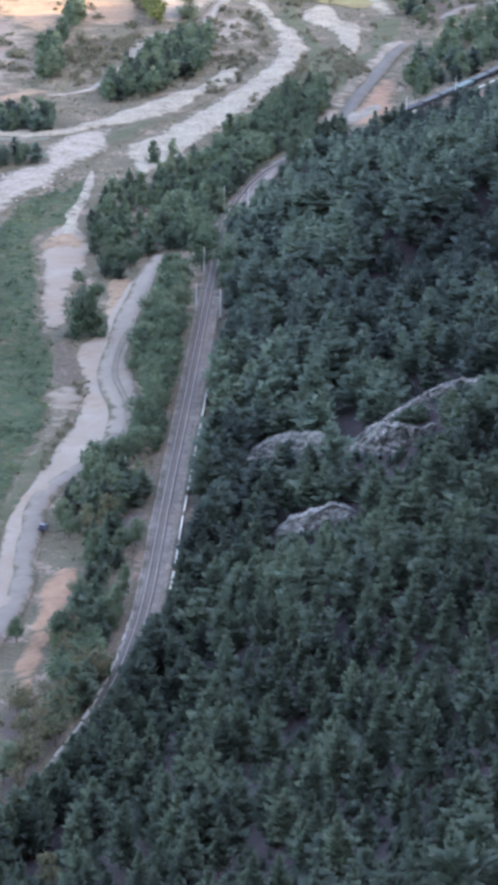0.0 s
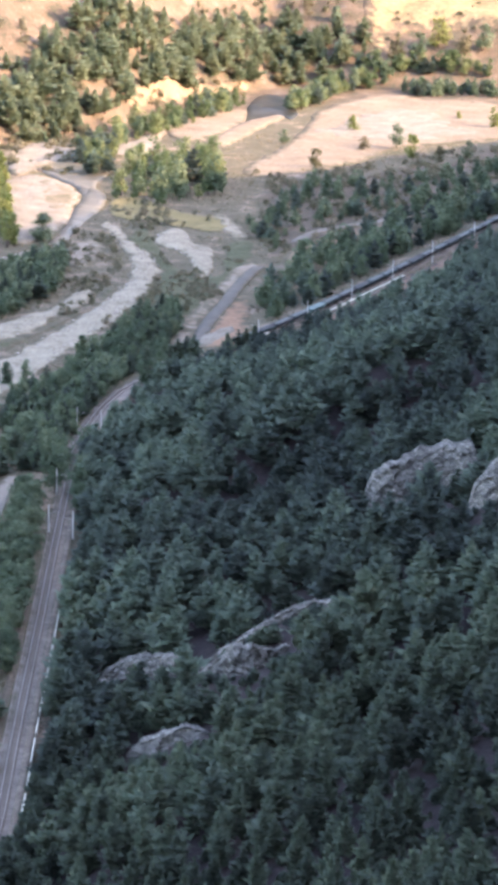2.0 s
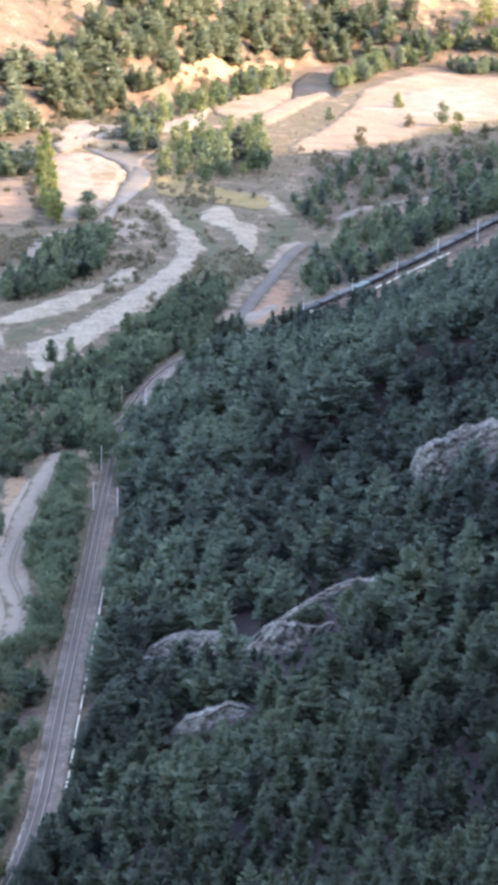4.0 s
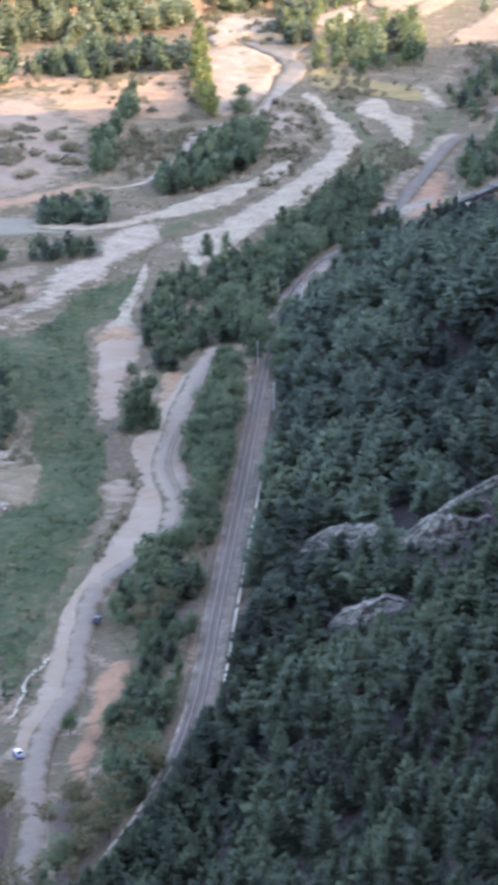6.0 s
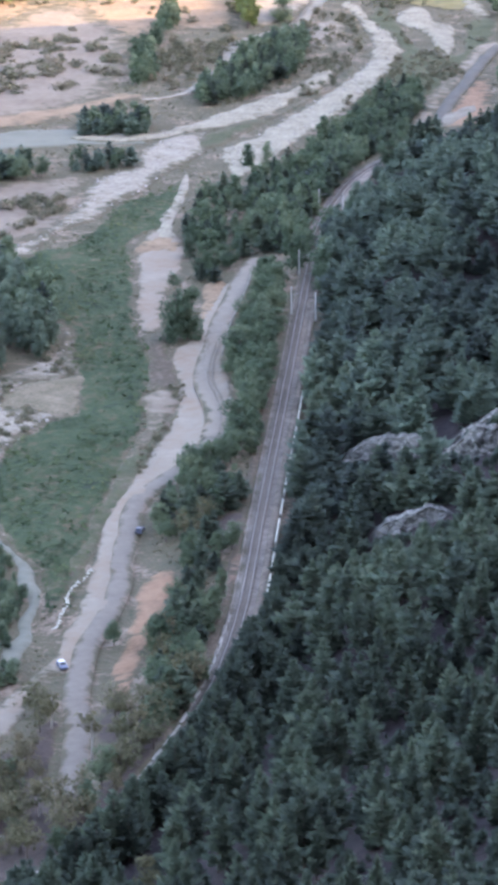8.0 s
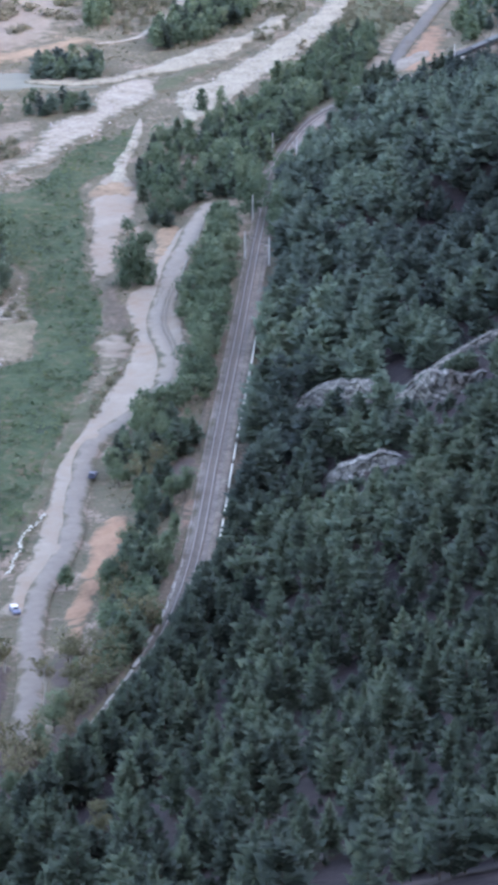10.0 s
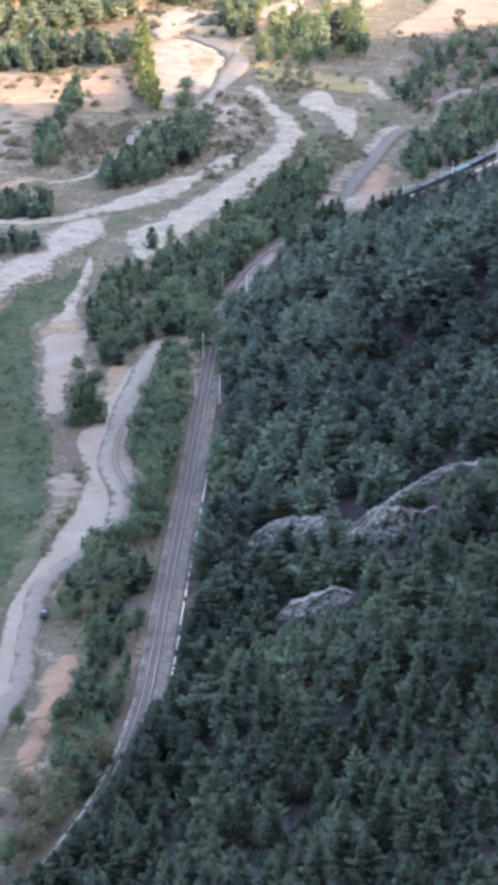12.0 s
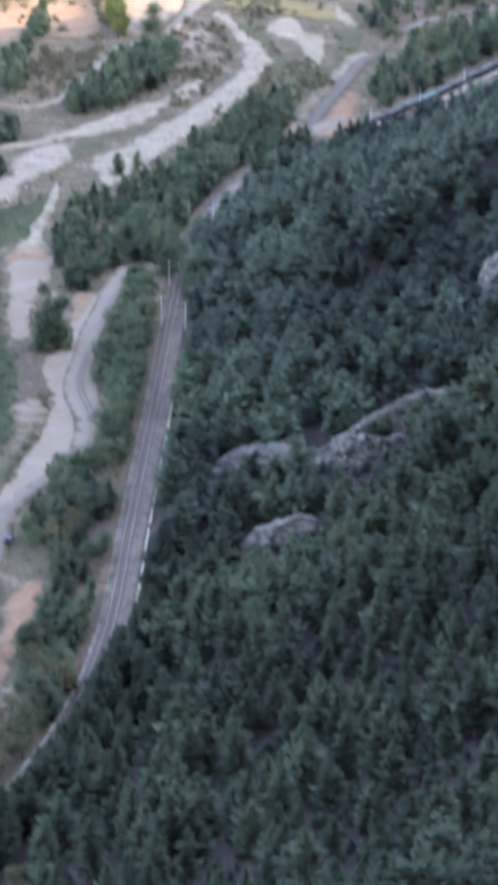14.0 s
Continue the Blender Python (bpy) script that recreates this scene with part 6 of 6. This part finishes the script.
for k, ((x, y), h, w) in enumerate(zip(((136, 1610), (172, 1654), (171, 1594), (186, 1596), (190, 1571), (201, 1557), (215, 1567), (241, 1669), (212, 1830), (224, 1836), (235, 1843), (248, 1839), (259, 1843), (228, 1700), (144, 1536)), (7, 8, 7, 12.0, 11, 8, 9, 11, 14, 13, 17, 14, 14, 4, 9), (1.3, 1.2, 1.3, 0.9, 1.0, 1.2, 1.0, 0.9, 1.1, 1.2, 1.2, 1.2, 1.3, 1.4, 1.1))):
    t = stand("single_tree", trunk_mesh("trunk", 0.022, 0.7, M["bark"], 3, 170 + k), crown_mesh("crown", leafy_crown(180 + k, 700, 0.07, 0.02, 0.36, 12, 0.35), M["olive_one"] if k % 3 == 2 else M["poplar_one"] if k % 3 == 1 else M["leaf"]), "small green tree standing alone in the sunny field", "tree", "")
    t.matrix_basis = pose(x, y, height(x, y), 0, 0, 40 * k) @ Matrix.Diagonal((h * w, h * w, h, 1))
for (x, y), h, leaf in zip(((-22, 529), (-16, 497), (-13, 508), (-24, 505)), (8.5, 7.0, 6.0, 6.5), ("leaf", "poplar_one", "olive_one", "leaf")):
    t = stand("single_tree", trunk_mesh("trunk", 0.022, 0.7, M["bark"], 3, int(h * 10)), crown_mesh("crown", leafy_crown(int(h * 31), 1500, 0.055, 0.05, 0.4, 14), M[leaf]), "rounded leafy tree below the railway", "tree", "")
    t.matrix_basis = pose(x, y, height(x, y)) @ Matrix.Diagonal((h, h, h, 1))
for k, (ty_, u) in enumerate(((908, 4.0), (922, 3.7), (930, -3.9), (936, 3.6), (944, -3.7), (951, 3.7), (958, -4.0), (966, 3.8), (1066, 3.8), (1074, 4.2))):
    x, y, _ = along(ty_, u)
    h = 8.5 + (k * 7 % 5) * 0.6
    t = stand("single_tree", trunk_mesh("trunk", 0.022, 0.7, M["bark"], 3, 240 + k), crown_mesh("crown", leafy_crown(240 + k, 900, 0.07, 0.12, 0.38, 12), M["leaf"]), "dark green tree leaning over the railway", "tree", "trees over the railway")
    t.matrix_basis = pose(x, y, height(x, y), 0, 0, 50 * k) @ Matrix.Diagonal((h, h, h, 1))
x, y = ((-22, 650),)[0]
t = stand("single_tree", trunk_mesh("trunk", 0.022, 0.7, M["bark"], 4, 90), crown_mesh("crown", leafy_crown(95, 900, 0.08), M["leaf"]), "young green tree beside the road", "tree", "")
t.matrix_basis = pose(x, y, height(x, y)) @ Matrix.Diagonal((5.5, 5.5, 5.2, 1))


def bare_tree(x, y, h, seed):
    """A nearly leafless tree with pale trunk, forked limbs and twigs."""
    rnd = random.Random(seed)
    t = tagged(new("bare_tree"), "nearly leafless tree with a pale trunk", "tree", "bare trees beside the railway")
    t.matrix_basis = pose(x, y, height(x, y))
    bm = bmesh.new()
    tube(bm, (0, 0, -0.3), (0.2, 0, h * 0.45), 0.24, 0.17, 7)
    tube(bm, (0.2, 0, h * 0.45), (rnd.uniform(-0.4, 0.4), 0.1, h), 0.17, 0.04, 6)
    part("trunk", bm, M["pale_bark"], t)
    tips = []
    for k in range(7):
        a, z = rnd.uniform(0, 6.28), h * rnd.uniform(0.3, 0.75)
        r = h * rnd.uniform(0.16, 0.3)
        tip = Vector((math.cos(a) * r, math.sin(a) * r, z + h * rnd.uniform(0.12, 0.28)))
        bm = tube(bmesh.new(), (0.15, 0, z), tip, 0.10, 0.035, 5)
        for j in range(5):
            s = Vector((0.15, 0, z)).lerp(tip, rnd.uniform(0.4, 1.0))
            e = s + Vector((rnd.uniform(-1, 1), rnd.uniform(-1, 1), rnd.uniform(0.2, 1.2))) * h * 0.11
            tube(bm, s, e, 0.03, 0.01, 4)
            tips.append(e[:])
        part("limb", bm, M["pale_bark"], t)
    v = tufts(np.array(tips), 0.55, np.random.default_rng(seed), 7)
    part("foliage", crown_mesh("foliage", v, M["thin_leaf"]), None, t, "sparse olive brown leaves")


for k, (x, y) in enumerate(((-32, 604), (-16, 590), (-32, 559), (-29, 553), (-24, 585), (-12, 641), (-36, 572))):
    bare_tree(x, y, 6.5 + (k * 37 % 30) / 10, 300 + k)
x0, y0 = -40, 551
for k in range(14):
    x, y, sc = x0 + random.uniform(-2.2, 2.2), y0 + random.uniform(-3, 3), random.uniform(0.6, 1.5)
    st = tagged(new("boulder", stone_kinds[k % 3]), "white boulder in a heap among bare trees", "boulder", "white boulders in a heap")
    st.matrix_basis = pose(x, y, height(x, y) + 0.5 * sc, 0, 0, k * 50) @ Matrix.Diagonal((sc, sc, sc * 1.3, 1))

# ---------------------------------------------------------------- grass and loose stones
gr = np.random.default_rng(9)
n_t = 60000
tx, ty = gr.uniform(-130, 240, n_t), 540 + 1100 * gr.random(n_t) ** 1.1
ok = (rail_side(tx, ty) < -4.5) & (np.abs(tx - 0.045 * ty) < 0.115 * ty + 8)
road = smooth_line(ROAD, 4.0)
for outline in BARE:
    ok &= ~inside(tx, ty, outline) | (gr.random(n_t) < 0.05)
ok &= ~inside(tx, ty, MEADOW) | (gr.random(n_t) < 0.03)
for k in range(0, len(road), 2):
    ok &= np.hypot(tx - road[k][0], ty - road[k][1]) > 6.5
clump = np.array([noise.noise((a * 0.06, b * 0.05, 4.0)) for a, b in zip(tx, ty)])
ok &= clump + gr.normal(size=n_t) * 0.2 > -0.1
tx, ty, clump = tx[ok], ty[ok], clump[ok]
tz = terrain(tx, ty) + 0.1
grass = Mass()
for a, b, c, q in zip(tx, ty, tz, clump):
    s_ = gr.uniform(0.25, 0.65) * (1.0 + 0.5 * max(q, 0))
    o = gr.normal(size=(4, 2)) * 0.55 * s_
    d_ = gr.normal(size=(4, 2)) * 0.5
    v = np.empty((4, 3, 3))
    v[:, 0] = np.stack([a + o[:, 0] - 0.3 * s_, b + o[:, 1], np.full(4, c - 0.1)], 1)
    v[:, 1] = np.stack([a + o[:, 0] + 0.3 * s_, b + o[:, 1] + 0.2, np.full(4, c - 0.1)], 1)
    v[:, 2] = np.stack([a + o[:, 0] + d_[:, 0] * s_, b + o[:, 1] + d_[:, 1] * s_, c + s_ * gr.uniform(0.4, 0.9, 4)], 1)
    grass.add(v.reshape(-1, 3), gr.random())
grass.done("grass_tufts", M["shrub_mass"], "dry green and brown grass tufts and weeds over the valley ground", "grass")

mx, my = scatter(MEADOW, 2.0, gr, 1.3)
mclump = np.array([noise.noise((a * 0.07, b * 0.04, 8.0)) for a, b in zip(mx, my)])
ok = mclump + gr.normal(size=len(mx)) * 0.25 > -0.15
for outline in BARE:
    ok &= ~inside(mx, my, outline)
mx, my = mx[ok], my[ok]
reeds = Mass()
for a, b, c in zip(mx, my, terrain(mx, my)):
    s_ = 0.4 + 0.9 * gr.random() ** 2
    lush = 0.5 + 0.9 * noise.noise((a * 0.09, b * 0.05, 21.0)) + 0.12 * gr.normal()
    p_ = gr.normal(size=(4, 3)) * (0.9 * s_, 1.2 * s_, 0.03) + (0, 0, 0.32 + 0.08 * s_)
    up = gr.normal(size=(4, 3)) * 0.1 + (0, -0.1, 0.6)
    reeds.add(tufts(p_, 0.95 * s_, gr, 2, up) + (a, b, c), float(np.clip(lush, 0, 1)))
reeds.done("meadow_growth", M["sedge"], "low lush weeds and sedge over the meadow", "grass")

# loose stones on the gravel
stones = Mass()
octa = np.array([(1, 0, 0), (0, 1, 0), (-1, 0, 0), (0, -1, 0), (0, 0, 0.8)], float)
octa_f = np.array([(0, 1, 4), (1, 2, 4), (2, 3, 4), (3, 0, 4)])
STONY = (BED, BANK, SPIT, BAR, SHORE, ISLAND)
for outline in STONY:
    sx, sy = scatter(outline, 2.6, gr, 0.9)
    for a, b, c in zip(sx, sy, terrain(sx, sy)):
        k = 0.18 + 0.5 * gr.random() ** 3
        v = octa * gr.uniform(0.7, 1.3, (5, 3)) * k
        w_ = gr.uniform(0, 6.28)
        v = np.stack([v[:, 0] * math.cos(w_) - v[:, 1] * math.sin(w_) + a, v[:, 0] * math.sin(w_) + v[:, 1] * math.cos(w_) + b, v[:, 2] + c + 0.4], 1)
        stones.add(v[octa_f].reshape(-1, 3), gr.random())
stones.done("loose_stones", M["stone_mass"], "loose pale stones over the gravel bars", "stones")
